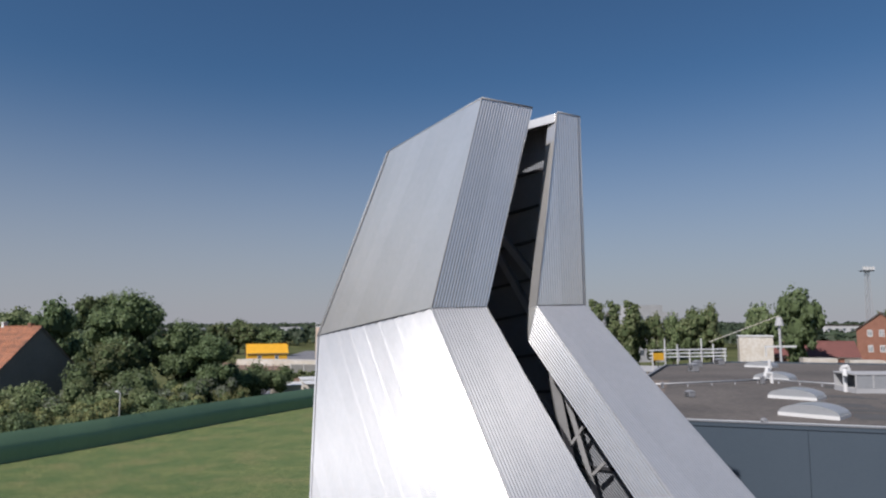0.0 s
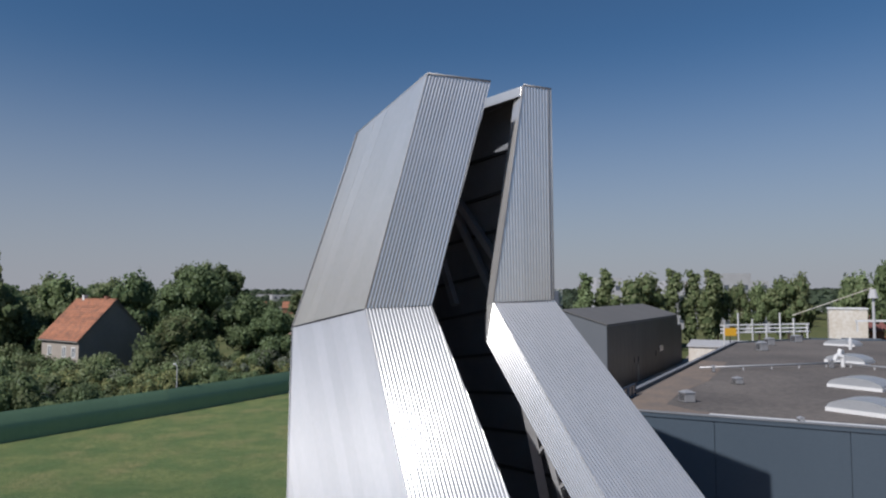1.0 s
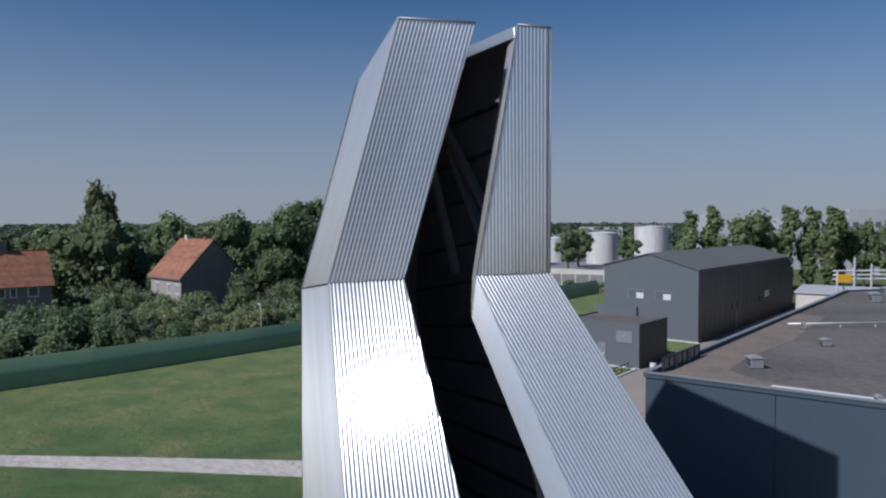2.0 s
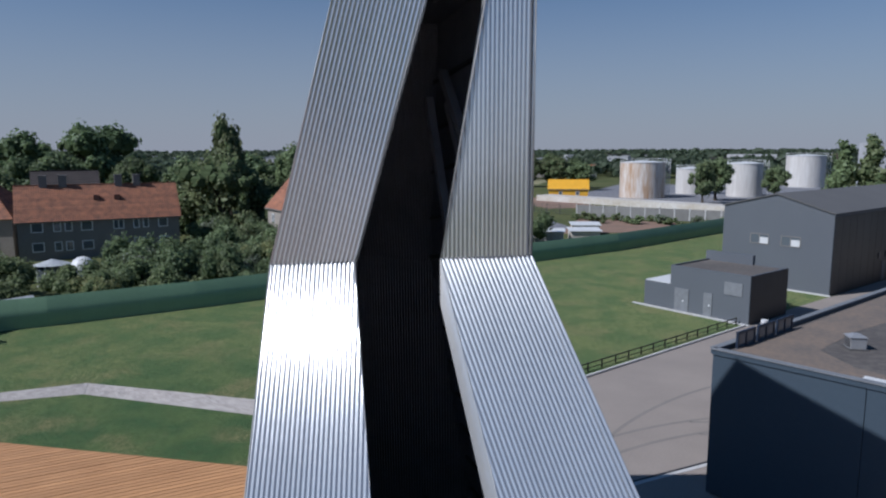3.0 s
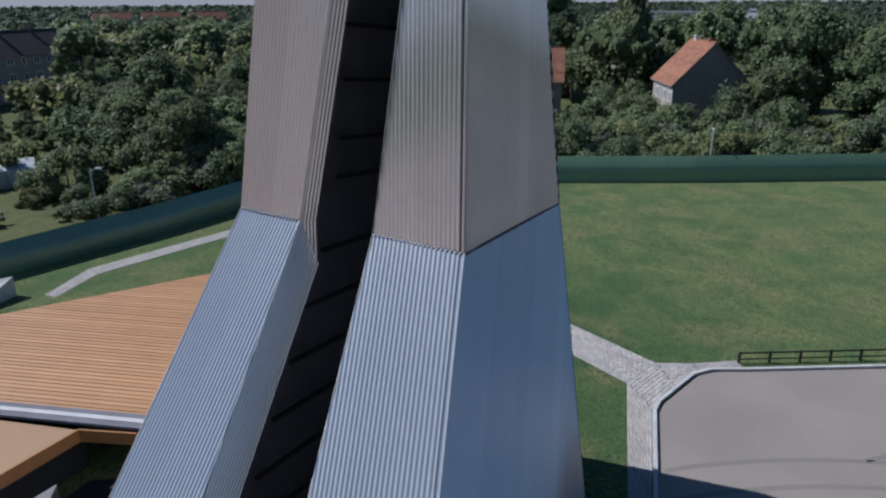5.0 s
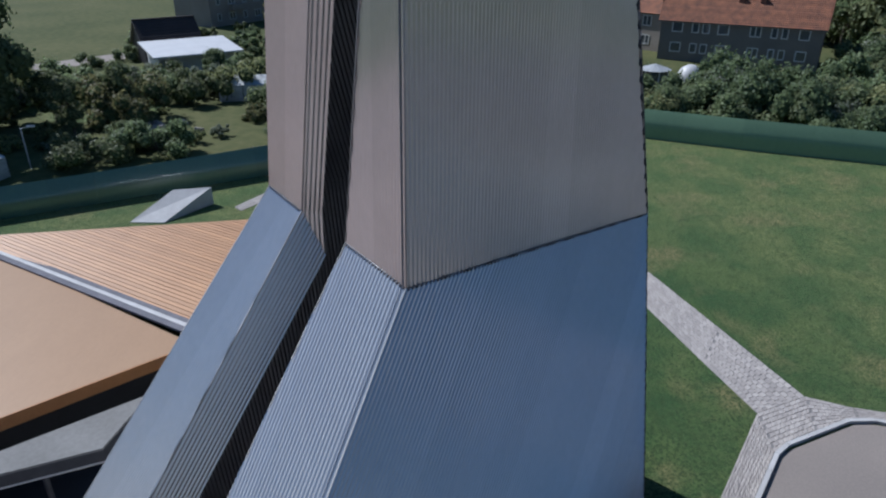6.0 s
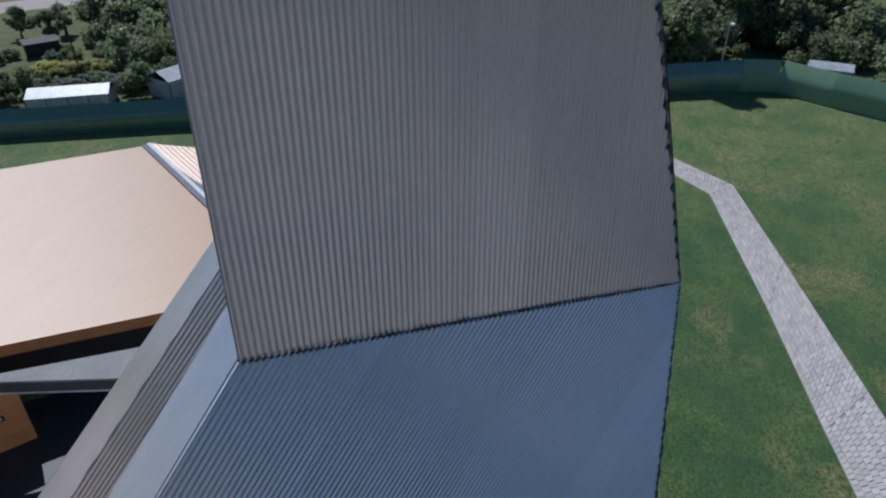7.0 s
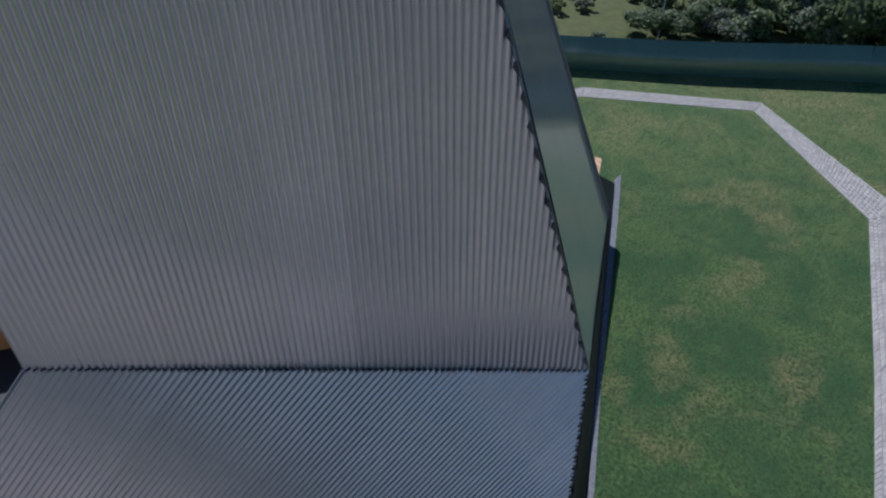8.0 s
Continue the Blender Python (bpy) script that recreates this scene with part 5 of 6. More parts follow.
def plant(kind, x, y, h, rad=None):
    H, R = SIZE[kind]
    s = h / H
    sr = (rad / R) if rad else s * trng.uniform(0.85, 1.15)
    m = pose(x, y, -0.05, 0, 0, trng.uniform(0, 360))
    if h > 2.2 and -38.5 < x < -28.5 and -25 < y < -15.5:
        return None                                   # an open plot with low plants only
    far = math.hypot(x - 5, y - 22) > 100
    p = (FAR_PROTO if far else PROTO)[kind]
    if (kind, far) not in used:
        used.add((kind, far))
        p.matrix_world = m
        p.scale = (sr, sr, s)
        return p
    ob = copy_thing(p, m)
    ob.scale = (sr, sr, s)
    return ob


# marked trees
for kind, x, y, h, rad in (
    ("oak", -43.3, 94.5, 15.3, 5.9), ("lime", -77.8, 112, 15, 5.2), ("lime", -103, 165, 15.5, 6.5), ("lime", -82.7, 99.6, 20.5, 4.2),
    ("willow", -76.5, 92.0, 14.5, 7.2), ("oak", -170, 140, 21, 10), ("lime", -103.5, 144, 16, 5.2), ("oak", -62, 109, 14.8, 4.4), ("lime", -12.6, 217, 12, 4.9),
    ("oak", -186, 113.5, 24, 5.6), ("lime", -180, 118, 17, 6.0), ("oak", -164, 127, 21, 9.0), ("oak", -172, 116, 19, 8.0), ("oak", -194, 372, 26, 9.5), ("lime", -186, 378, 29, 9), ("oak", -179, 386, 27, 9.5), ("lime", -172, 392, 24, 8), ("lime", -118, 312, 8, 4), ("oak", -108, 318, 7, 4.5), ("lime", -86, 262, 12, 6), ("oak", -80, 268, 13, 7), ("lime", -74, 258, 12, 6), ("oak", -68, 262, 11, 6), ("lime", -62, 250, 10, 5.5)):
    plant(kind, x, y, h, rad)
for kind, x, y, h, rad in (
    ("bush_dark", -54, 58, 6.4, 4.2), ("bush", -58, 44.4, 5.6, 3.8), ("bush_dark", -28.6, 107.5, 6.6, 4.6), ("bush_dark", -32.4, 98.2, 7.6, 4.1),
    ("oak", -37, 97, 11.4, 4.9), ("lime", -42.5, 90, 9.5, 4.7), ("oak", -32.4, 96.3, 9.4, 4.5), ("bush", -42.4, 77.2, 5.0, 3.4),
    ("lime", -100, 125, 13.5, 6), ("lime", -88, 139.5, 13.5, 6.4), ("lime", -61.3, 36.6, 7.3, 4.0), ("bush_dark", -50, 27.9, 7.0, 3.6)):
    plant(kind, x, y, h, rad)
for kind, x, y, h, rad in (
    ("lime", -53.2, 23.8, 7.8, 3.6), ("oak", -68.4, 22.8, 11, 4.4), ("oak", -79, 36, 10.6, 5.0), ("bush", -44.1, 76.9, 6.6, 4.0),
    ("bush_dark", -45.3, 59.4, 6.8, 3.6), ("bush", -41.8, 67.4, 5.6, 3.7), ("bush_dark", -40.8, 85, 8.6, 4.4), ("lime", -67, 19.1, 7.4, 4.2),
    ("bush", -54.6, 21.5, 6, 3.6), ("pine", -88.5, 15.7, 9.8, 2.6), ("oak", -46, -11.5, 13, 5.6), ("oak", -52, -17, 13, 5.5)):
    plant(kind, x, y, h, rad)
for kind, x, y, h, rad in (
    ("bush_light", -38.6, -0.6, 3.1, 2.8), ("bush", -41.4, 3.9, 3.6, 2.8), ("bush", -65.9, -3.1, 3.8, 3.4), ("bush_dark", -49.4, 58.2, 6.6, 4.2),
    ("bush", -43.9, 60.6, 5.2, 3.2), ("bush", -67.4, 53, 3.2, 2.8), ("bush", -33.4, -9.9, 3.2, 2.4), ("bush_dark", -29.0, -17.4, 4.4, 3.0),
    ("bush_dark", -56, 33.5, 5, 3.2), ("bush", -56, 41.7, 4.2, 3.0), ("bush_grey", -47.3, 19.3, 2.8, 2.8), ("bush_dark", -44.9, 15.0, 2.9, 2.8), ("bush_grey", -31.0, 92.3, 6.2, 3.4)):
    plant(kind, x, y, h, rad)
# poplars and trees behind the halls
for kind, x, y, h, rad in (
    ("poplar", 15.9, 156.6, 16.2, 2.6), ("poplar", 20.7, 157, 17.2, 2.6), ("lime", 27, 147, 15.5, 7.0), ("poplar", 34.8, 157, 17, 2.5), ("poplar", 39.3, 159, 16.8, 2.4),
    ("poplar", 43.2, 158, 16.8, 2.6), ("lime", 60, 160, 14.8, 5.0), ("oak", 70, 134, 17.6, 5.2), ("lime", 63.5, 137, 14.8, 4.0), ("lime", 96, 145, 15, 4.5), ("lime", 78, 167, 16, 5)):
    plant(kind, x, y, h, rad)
for i in range(5):
    plant("lime" if i % 3 else "oak", 46 + i * 4.2, 163 - i * 0.8, trng.uniform(13.5, 16), 3.2)


def free(x, y):
    if y > 96 and -58 < x < 12:
        return False
    for cx, cy, rr in ((-75.5, 67.5, 13.5), (-89, 62, 10), (-57.5, 87.5, 8.5), (-128, 3, 22), (-93, 85, 9), (-62.5, 55.5, 6), (-56.5, 50.5, 4.5), (-78, 62, 12), (-72, 73, 11), (-147, 28, 13), (-104, 22, 7), (-172, 52, 10), (-120, 52, 6)):
        if math.hypot(x - cx, y - cy) < rr:
            return False
    return True


# belt of bushes along the fence, then woods behind the houses
for i in range(95):
    k = trng.uniform(0, 1)
    j = trng.randrange(2, len(FENCE_B) - 2)
    (x0, y0), (x1, y1) = FENCE_B[j], FENCE_B[j + 1]
    ex, ey = x1 - x0, y1 - y0
    L = math.hypot(ex, ey)
    off = trng.uniform(4, 22)
    x, y = x0 + ex * k - ey / L * off, y0 + ey * k + ex / L * off
    if free(x, y):
        plant(trng.choice(("bush", "bush_dark", "bush_light", "bush", "elder", "bush_grey")), x, y, trng.uniform(3.0, 3.6 + 0.16 * off))
for i in range(46):
    k, j = trng.uniform(0, 1), trng.randrange(0, 5)
    (x0, y0), (x1, y1) = FENCE_A[j], FENCE_A[j + 1]
    ex, ey = x1 - x0, y1 - y0
    L = math.hypot(ex, ey)
    off = trng.uniform(16, 40) if j < 3 else trng.uniform(5, 30)
    x, y = x0 + ex * k - ey / L * off, y0 + ey * k + ex / L * off
    if free(x, y):
        plant(trng.choice(("bush", "elder", "bush_light", "birch", "bush_grey")), x, y, trng.uniform(3.2, 5.5))
for i in range(120):
    a = math.radians(trng.uniform(100, 186))
    d = trng.uniform(112, 260)
    x, y = math.cos(a) * d + 10, math.sin(a) * d + 10
    if free(x, y) and not (-150 < x < -55 and y > 195) and not (y > 112 and x > 12 - 0.56 * (y - 11)):
        plant(trng.choice(("oak", "lime", "lime", "oak", "willow")), x, y, trng.uniform(8, 14))

for i in range(210):
    x = trng.uniform(-215, -60)
    lo_, hi_ = 13 + (x + 60) * 0.06, 16 + (12 - x) * 0.36
    y = trng.uniform(lo_, hi_)
    near = math.hypot(x + 128, y - 3) < 26
    if free(x, y) and not near and not (x > -76 and y < 15):
        plant(trng.choice(("oak", "lime", "birch", "birch", "elder", "bush_dark", "bush_light", "lime")), x, y, trng.uniform(6.5, 9.0) if x > -100 else trng.uniform(8.5, 13.5))

# far woods: one broken belt of clumps all the way round
rng = np.random.default_rng(5)
cen, nor, sz = [], [], []
for d0, d1, n, hh, m, a0, a1 in ((250, 640, 6200, 8.0, 22, 50, 215), (640, 1300, 5200, 10, 14, 40, 225), (1300, 3400, 6500, 14, 8, 30, 235), (1300, 3200, 900, 16, 8, 235, 390), (300, 900, 900, 13, 10, 215, 410)):
    ang_ = rng.uniform(math.radians(a0), math.radians(a1), n)
    dd = np.sqrt(rng.uniform(d0 * d0, d1 * d1, n))
    keep = np.sin(ang_ * 23 + dd * 0.013) + rng.uniform(-1, 1, n) > -0.5
    keep &= ~((np.degrees(ang_) > 78) & (np.degrees(ang_) < 124) & (dd < 345))
    for a, d in zip(ang_[keep], dd[keep]):
        h = hh * rng.uniform(0.55, 1.2)
        o = np.array([math.cos(a) * d, math.sin(a) * d, h * 0.5])
        q = rng.normal(size=(m, 3))
        q /= np.linalg.norm(q, axis=1)[:, None]
        q[:, 2] = np.where(q[:, 2] < -0.2, -q[:, 2], q[:, 2])
        cen.append(o + q * rng.uniform(0.55, 1.0, (m, 1)) * np.array([h * 0.6, h * 0.6, h * 0.5]))
        nor.append(q)
        sz.append(np.full(m, h * 1.25 / math.sqrt(m)))
cen, nor, sz = np.concatenate(cen), np.concatenate(nor), np.concatenate(sz)
me = quads_mesh("far_woods", cen, nor, sz[:, None], rng, M["leaf_far"])
tagged(new("far_woods", me), "distant dark green woods along the horizon", "woods", kind="stuff")

# ---- beyond the fence: tanks, walls, far town ----
def tank(x, y, r, h, material, label):
    t = thing("storage_tank", pose(x, y, 0), label, "storage tank", "storage tanks")
    bm = cyl(bmesh.new(), (0, 0, -0.1), r, h + 0.1, 40)
    part("shell", bm, material, t, smooth=False)
    part("roof", cyl(bmesh.new(), (0, 0, h), r, 0.5, 40, r2=0.6), M["white"], t)
    part("rim", cyl(bmesh.new(), (0, 0, h - 0.18), r + 0.12, 0.15, 40), M["white"], t)
    bm = bmesh.new()
    for i in range(24):
        a = i / 24 * 2 * math.pi
        bar(bm, (math.cos(a) * r, math.sin(a) * r, h), (math.cos(a) * r, math.sin(a) * r, h + 1.0), 0.06, 0.06)
        b = (i + 1) / 24 * 2 * math.pi
        bar(bm, (math.cos(a) * r, math.sin(a) * r, h + 1.0), (math.cos(b) * r, math.sin(b) * r, h + 1.0), 0.05, 0.05)
    part("guard_rail", bm, M["white"], t)
    bm = bmesh.new()
    for i in range(12):
        z0, z1 = h * i / 12, h * (i + 1) / 12
        bar(bm, (r + 0.9, -0.6 if i % 2 else 0.6, z0), (r + 0.9, 0.6 if i % 2 else -0.6, z1), 0.15, 0.08)
    for dx, dy in ((0.4, -0.7), (0.4, 0.7), (1.4, -0.7), (1.4, 0.7)):
        bar(bm, (r + dx, dy, 0), (r + dx, dy, h + 1), 0.1, 0.1)
    part("stair_tower", bm, M["white"], t)
    return t


tank(-34.4, 222, 6.7, 10.7, M["tank_rust"], "rust-stained white cylindrical storage tank")
tank(-23.9, 246.5, 4.6, 8.3, M["tank"], "white cylindrical storage tank with guard rail")
tank(-7.0, 240, 5.2, 10.2, M["tank"], "white cylindrical storage tank with stair")
tank(9.2, 309, 7.0, 12.0, M["tank"], "tall white cylindrical storage tank with guard rail")
plant("lime", -14.2, 203, 11.5, 3.9)
plant("lime", 2.0, 232, 9.5, 4.0)
wall1 = link("white_wall", prism([(-58.5, 195.0), (24, 165.5), (26.0, 171.5), (-56.5, 201.0)], -0.1, 1.5), M["dirty_white"])
tagged(wall1, "long low pale concrete flat-topped wall before the tanks", "wall", kind="structure")
cf = thing("concrete_fence", Matrix(), "grey concrete panel fence with posts", "fence")
for i in range(16):
    a, b = Vector((-34 + i * 3.0, 155.0 - i * 0.18, 0)), Vector((-34 + (i + 1) * 3.0 - 0.2, 155.0 - (i + 1) * 0.18, 0))
    part("panel", bar(bmesh.new(), a + Vector((0, 0, 1.2)), b + Vector((0, 0, 1.2)), 0.12, 2.4), M["old_concrete"], cf)
    part("post", boxes(((a.x - 0.28, a.y - 0.12, 0), (a.x - 0.04, a.y + 0.12, 2.6))), M["kerb"], cf)
wf = thing("mesh_fence", Matrix(), "dark wire mesh fence panels between posts", "fence")
for i in range(5):
    a = Vector((-52 + i * 3.4, 160 - i * 1.0, 0))
    part("post", boxes(((a.x - 0.05, a.y - 0.05, 0), (a.x + 0.05, a.y + 0.05, 2.4))), M["steel"], wf)
    for k in range(8):
        part("wire", barmesh(a + Vector((0, 0, 0.25 + k * 0.28)), a + Vector((3.4, -1.0, 0.25 + k * 0.28)), 0.04, 0.04), M["steel"], wf)
for i in range(16):
    plant(("bush", "bush_light", "bush_grey")[i % 3], -33 + i * 2.3, 150.5 - (i * 37 % 7) * 1.3, 1.3 + (i * 13 % 5) * 0.3)
tank_yard = link("tank_yard", strip([(-54, 199), (30, 172)], [(-60, 300), (60, 330)], -0.05), M["gravel"])
tagged(tank_yard, "grey gravel ground round the storage tanks", "gravel yard", kind="structure")
yard = link("yard", strip([(-38, 118), (-27, 111)], [(-36, 143), (-27, 131)], -0.045), M["gravel"])
tagged(yard, "grey gravel yard behind the fence", "gravel yard", kind="structure")
soil = link("bare_ground", strip([(-27, 122), (-16, 130), (-2, 138)], [(-32, 150), (-14, 150), (0, 149)], -0.04), M["soil"])
tagged(soil, "bare reddish building ground", "bare ground", kind="structure")
water = link("pond", strip([(-108, 204), (-90, 211), (-71, 224)], [(-146, 268), (-120, 276), (-92, 281)], -0.035), M["water"])
tagged(water, "still blue-grey pond", "water", kind="structure")
bank = link("pond_bank", strip([(-150, 268), (-120, 276.5), (-90, 281.5)], [(-172, 330), (-140, 336), (-100, 330)], -0.04), M["sand"])
tagged(bank, "dry sandy bank beyond the pond", "bank", kind="structure")
dam = link("embankment", strip([(-74, 214), (-50, 196), (-34, 181)], [(-84, 203), (-62, 187), (-46, 170)], -0.038), M["soil"])
tagged(dam, "bare brown embankment beside the white wall", "bare ground", kind="structure")
for x, y, a, w_, r_ in ((-141, 344, 20, "plaster", "tile"), (-128, 352, 14, "brick", "tile"), (-118, 350, 24, "plaster", "old_tile"), (-158, 346, 10, "brick", "old_tile"), (-100, 372, 30, "haze_wall", "tile")):
    gabled("cottage", pose(x, y, 0, 0, 0, a), 9.5, 7.5, 3.2, 6.4, M[w_], M[r_], "small gabled cottage on the far side of the pond", rows=8)
yel = gabled("yellow_house", heading((-58.0, 203.9), (-47.0, 207.5)), 11.6, 8.0, 3.0, 5.5, M["yellow"], M["yellow"], "small bright yellow building with gabled roof", rows=8, category="building")
for x in (3.5, 8.5):
    window(yel, pose(x, 0, 1.0), 1.1, 1.2, 0)
for x, y, a in ((-27.0, 109.5, 20), (-22.0, 113.0, 28), (-24.5, 121.5, 24)):
    pl = thing("flat_shed", pose(x, y, 0, 0, 0, a), "low shed with pale corrugated roof", "shed")
    part("body", boxes(((0, 0, -0.1), (4.6, 3.0, 1.6))), M["dirty_white"], pl)
    part("roof", slab([(-0.3, -0.3, 1.68), (4.9, -0.3, 1.68), (4.9, 3.3, 1.95), (-0.3, 3.3, 1.95)], 0.06), M["white"], pl)

# long white works building and roofs behind the factory hall
wb = thing("white_works", heading((26, 101), (110, 78)), "long low white works building with dark window bands", "building")
part("wall", boxes(((0, 0, -0.1), (90, 12, 4.4))), M["dirty_white"], wb)
part("roof", boxes(((-0.2, -0.2, 4.41), (90.2, 12.2, 4.6))), M["concrete"], wb)
for i in range(14):
    part("window_band", boxes(((20 + i * 4.8, -0.05, 2.5), (23.4 + i * 4.8, -0.003, 3.4))), M["pane"], wb)
rb_ = gabled("brick_house", pose(95.2, 139.8, 0, 0, 0, 58), 14, 9, 10.2, 13.6, M["brick"], M["tile"], "tall red brick house with orange roof", rows=14)
for y in (2.4, 4.5, 6.6):
    for z in (2.0, 5.4, 8.6):
        window(rb_, pose(-0.01, y, z, 0, 0, -90), 0.9, 1.4, 1)
for x in (3, 7, 11):
    for z in (1.5, 5.6):
        window(rb_, pose(x, 0, z), 1.1, 1.6, 1)
gabled("brick_shed", heading((66, 146), (88, 139)), 20, 9, 4.6, 7.6, M["brick"], M["red_sheet"], "low brick building with red roof", rows=10, category="building")
silo = thing("white_block", heading((54, 124.5), (59.5, 122.5)), "white concrete block building with flat roof", "building")
part("body", boxes(((0, 0, -0.1), (5.6, 6, 9.0))), M["dirty_white"], silo)
part("roof", boxes(((-0.15, -0.15, 9.005), (5.75, 6.15, 9.2))), M["white"], silo)
for x, y, w, h in ((58, 205, 9, 17), (66, 212, 8, 15), (24, 214, 8, 16), (46, 222, 10, 15)):
    ap = thing("apartment_block", pose(x, y, 0, 0, 0, 12), "distant white apartment block", "apartment building", "far apartment blocks")
    part("wall", boxes(((0, 0, -0.1), (w, 10, h))), M["haze_wall"], ap)
    for i in range(3):
        for j in range(4):
            part("window", boxes(((1 + i * w / 3.2, -0.05, 2 + j * 3.4), (2.4 + i * w / 3.2, -0.003, 3.5 + j * 3.4))), M["pane"], ap)
mast = thing("floodlight_mast", pose(95.7, 152.6, 0), "tall lattice mast with floodlights", "mast")
for dx, dy in ((-0.7, -0.7), (0.7, -0.7), (0.7, 0.7), (-0.7, 0.7)):
    part("leg", barmesh((dx * 1.1, dy * 1.1, 0), (dx * 0.45, dy * 0.45, 23), 0.09, 0.09), M["brace"], mast)
bm = bmesh.new()
for i in range(14):
    z0, z1 = i * 23 / 14, (i + 1) * 23 / 14
    s0, s1 = 0.77 - 0.455 * i / 14, 0.77 - 0.455 * (i + 1) / 14
    for (ax, ay), (bx, by) in (((-1, -1), (1, -1)), ((1, -1), (1, 1)), ((1, 1), (-1, 1)), ((-1, 1), (-1, -1))):
        bar(bm, (ax * s0, ay * s0, z0), (bx * s1, by * s1, z1), 0.045, 0.045)
part("lattice", bm, M["brace"], mast)
part("platform", boxes(((-1.2, -0.9, 23.0), (1.2, 0.9, 23.2))), M["steel"], mast)
for i in range(4):
    part("floodlight", boxes(((-1.3 + i * 0.7, -1.0, 23.3), (-0.8 + i * 0.7, -0.75, 24.0))), M["white"], mast)
# works clutter behind the factory hall
cr = thing("pole_crane", pose(55.4, 112.2, 0), "white post crane with slanting jibs among the works roofs", "crane")
part("mast", cyl(bmesh.new(), (0, 0, -0.1), 0.2, 12.2, 10), M["concrete"], cr)
part("head", cyl(bmesh.new(), (0, 0, 11.0), 0.7, 1.4, 10, r2=0.4), M["concrete"], cr)
part("jib", barmesh((0, 0, 12.6), (-12.0, -1.0, 8.4), 0.10, 0.10), M["dirty_white"], cr)
part("cross_arm", barmesh((-2.6, 0, 7.6), (2.6, 0, 7.6), 0.25, 0.3), M["white"], cr)
part("stay", barmesh((-2.4, 0, 6.0), (-2.4, 0, 7.6), 0.18, 0.18), M["white"], cr)
pr = thing("pipe_rack", pose(29.6, 96.5, 0, 0, 0, 22), "pale steel pipe rack with rails behind the hall roof", "pipe rack")
for i in range(7):
    part("post", boxes(((i * 2.2 - 0.07, -0.07, 0), (i * 2.2 + 0.07, 0.07, 7.6 + (i * 5 % 3) * 0.8))), M["white"], pr)
for z in (6.6, 7.1, 7.6):
    part("pipe", tube((-0.4, 0.15, z), (13.6, 0.15, z), 0.11), M["white"], pr)
sg = thing("yellow_sign", pose(29.4, 95.4, 0, 0, 0, 15), "small yellow sign board on a post", "sign")
part("post", boxes(((0.7, 0.02, 0), (0.8, 0.1, 6.4))), M["steel"], sg)
part("board", boxes(((0, -0.06, 6.3), (1.6, 0.015, 7.3))), M["yellow"], sg)
gm = thing("glass_monitor", pose(31.0, 51.6, 6.13, 0, 0, -2), "white-framed glass roof monitor with pipes on the felt roof", "roof light")
part("kerb", boxes(((0, 0, 0), (6.5, 3.0, 0.35))), M["concrete"], gm)
for i in range(6):
    part("mullion", boxes(((i * 1.28, -0.04, 0.36), (i * 1.28 + 0.1, 0.06, 1.35))), M["concrete"], gm)
    if i < 5:
        part("pane", boxes(((i * 1.28 + 0.1, 0.0, 0.36), (i * 1.28 + 1.28, 0.03, 1.35))), M["dome"], gm)
part("top_rail", boxes(((-0.05, -0.06, 1.355), (6.55, 3.0, 1.45))), M["concrete"], gm)
part("rear_wall", boxes(((0, 2.9, 0.36), (6.5, 2.98, 1.35))), M["concrete"], gm)
for x, y, h in ((30.6, 64.4, 0.9), (29.06, 60.6, 0.8), (34.6, 59.5, 1.4), (31.0, 52.9, 1.5), (37.0, 77.6, 0.9)):
    gp = thing("gooseneck_vent", pose(x, y, 6.13, 0, 0, x * 31 % 360), "white bent vent pipe on the felt roof", "vent pipe", "roof vent pipes")
    part("pipe", cyl(bmesh.new(), (0, 0, 0), 0.16, h, 10), M["white"], gp)
    part("elbow", tube((-0.02, 0, h), (0.5, 0, h + 0.12), 0.17), M["white"], gp)
    part("mouth", tube((0.46, 0, h + 0.16), (0.62, 0, h - 0.3), 0.17), M["white"], gp)
for i in range(9):
    yc = thing("yard_container", pose(44 + i * 5.4, 95.5 - i * 1.6, 0, 0, 0, -16), "box-shaped unit in the works yard", "container", "containers in the works yard")
    part("body", boxes(((0, 0, -0.05), (4.2, 2.4, 6.0 + (i * 7 % 4) * 0.2))), M["dirty_white"] if i % 3 else M["hut_wall"], yc)

# far town
trng2 = random.Random(21)
for i in range(46):
    a = math.radians(trng2.uniform(58, 150))
    d = trng2.uniform(420, 1000)
    x, y = math.cos(a) * d, math.sin(a) * d
    w, h = trng2.uniform(14, 46), trng2.uniform(6, 10)
    tm = pose(x, y, 0, 0, 0, math.degrees(a) - 90 + trng2.uniform(-20, 20))
    tb = thing("town_block", tm, "far pale low apartment block in the town", "apartment building", "far town blocks")
    part("wall", boxes(((-w / 2, 0, -0.1), (w / 2, 11, h))), M["haze_wall"], tb)
    if i % 3 == 0:
        part("roof", prism([(-w / 2 - 0.3, -0.3), (w / 2 + 0.3, -0.3), (w / 2 + 0.3, 11.3), (-w / 2 - 0.3, 11.3)], h + 0.01, h + 0.6), M["old_tile"], tb)
    if d < 620:
        for j in range(int(h / 3)):
            for k in range(int(w / 4)):
                part("window", boxes(((-w / 2 + 1.4 + k * 4, -0.1, 1.1 + j * 3), (-w / 2 + 3.0 + k * 4, -0.01, 2.4 + j * 3))), M["pane"], tb)
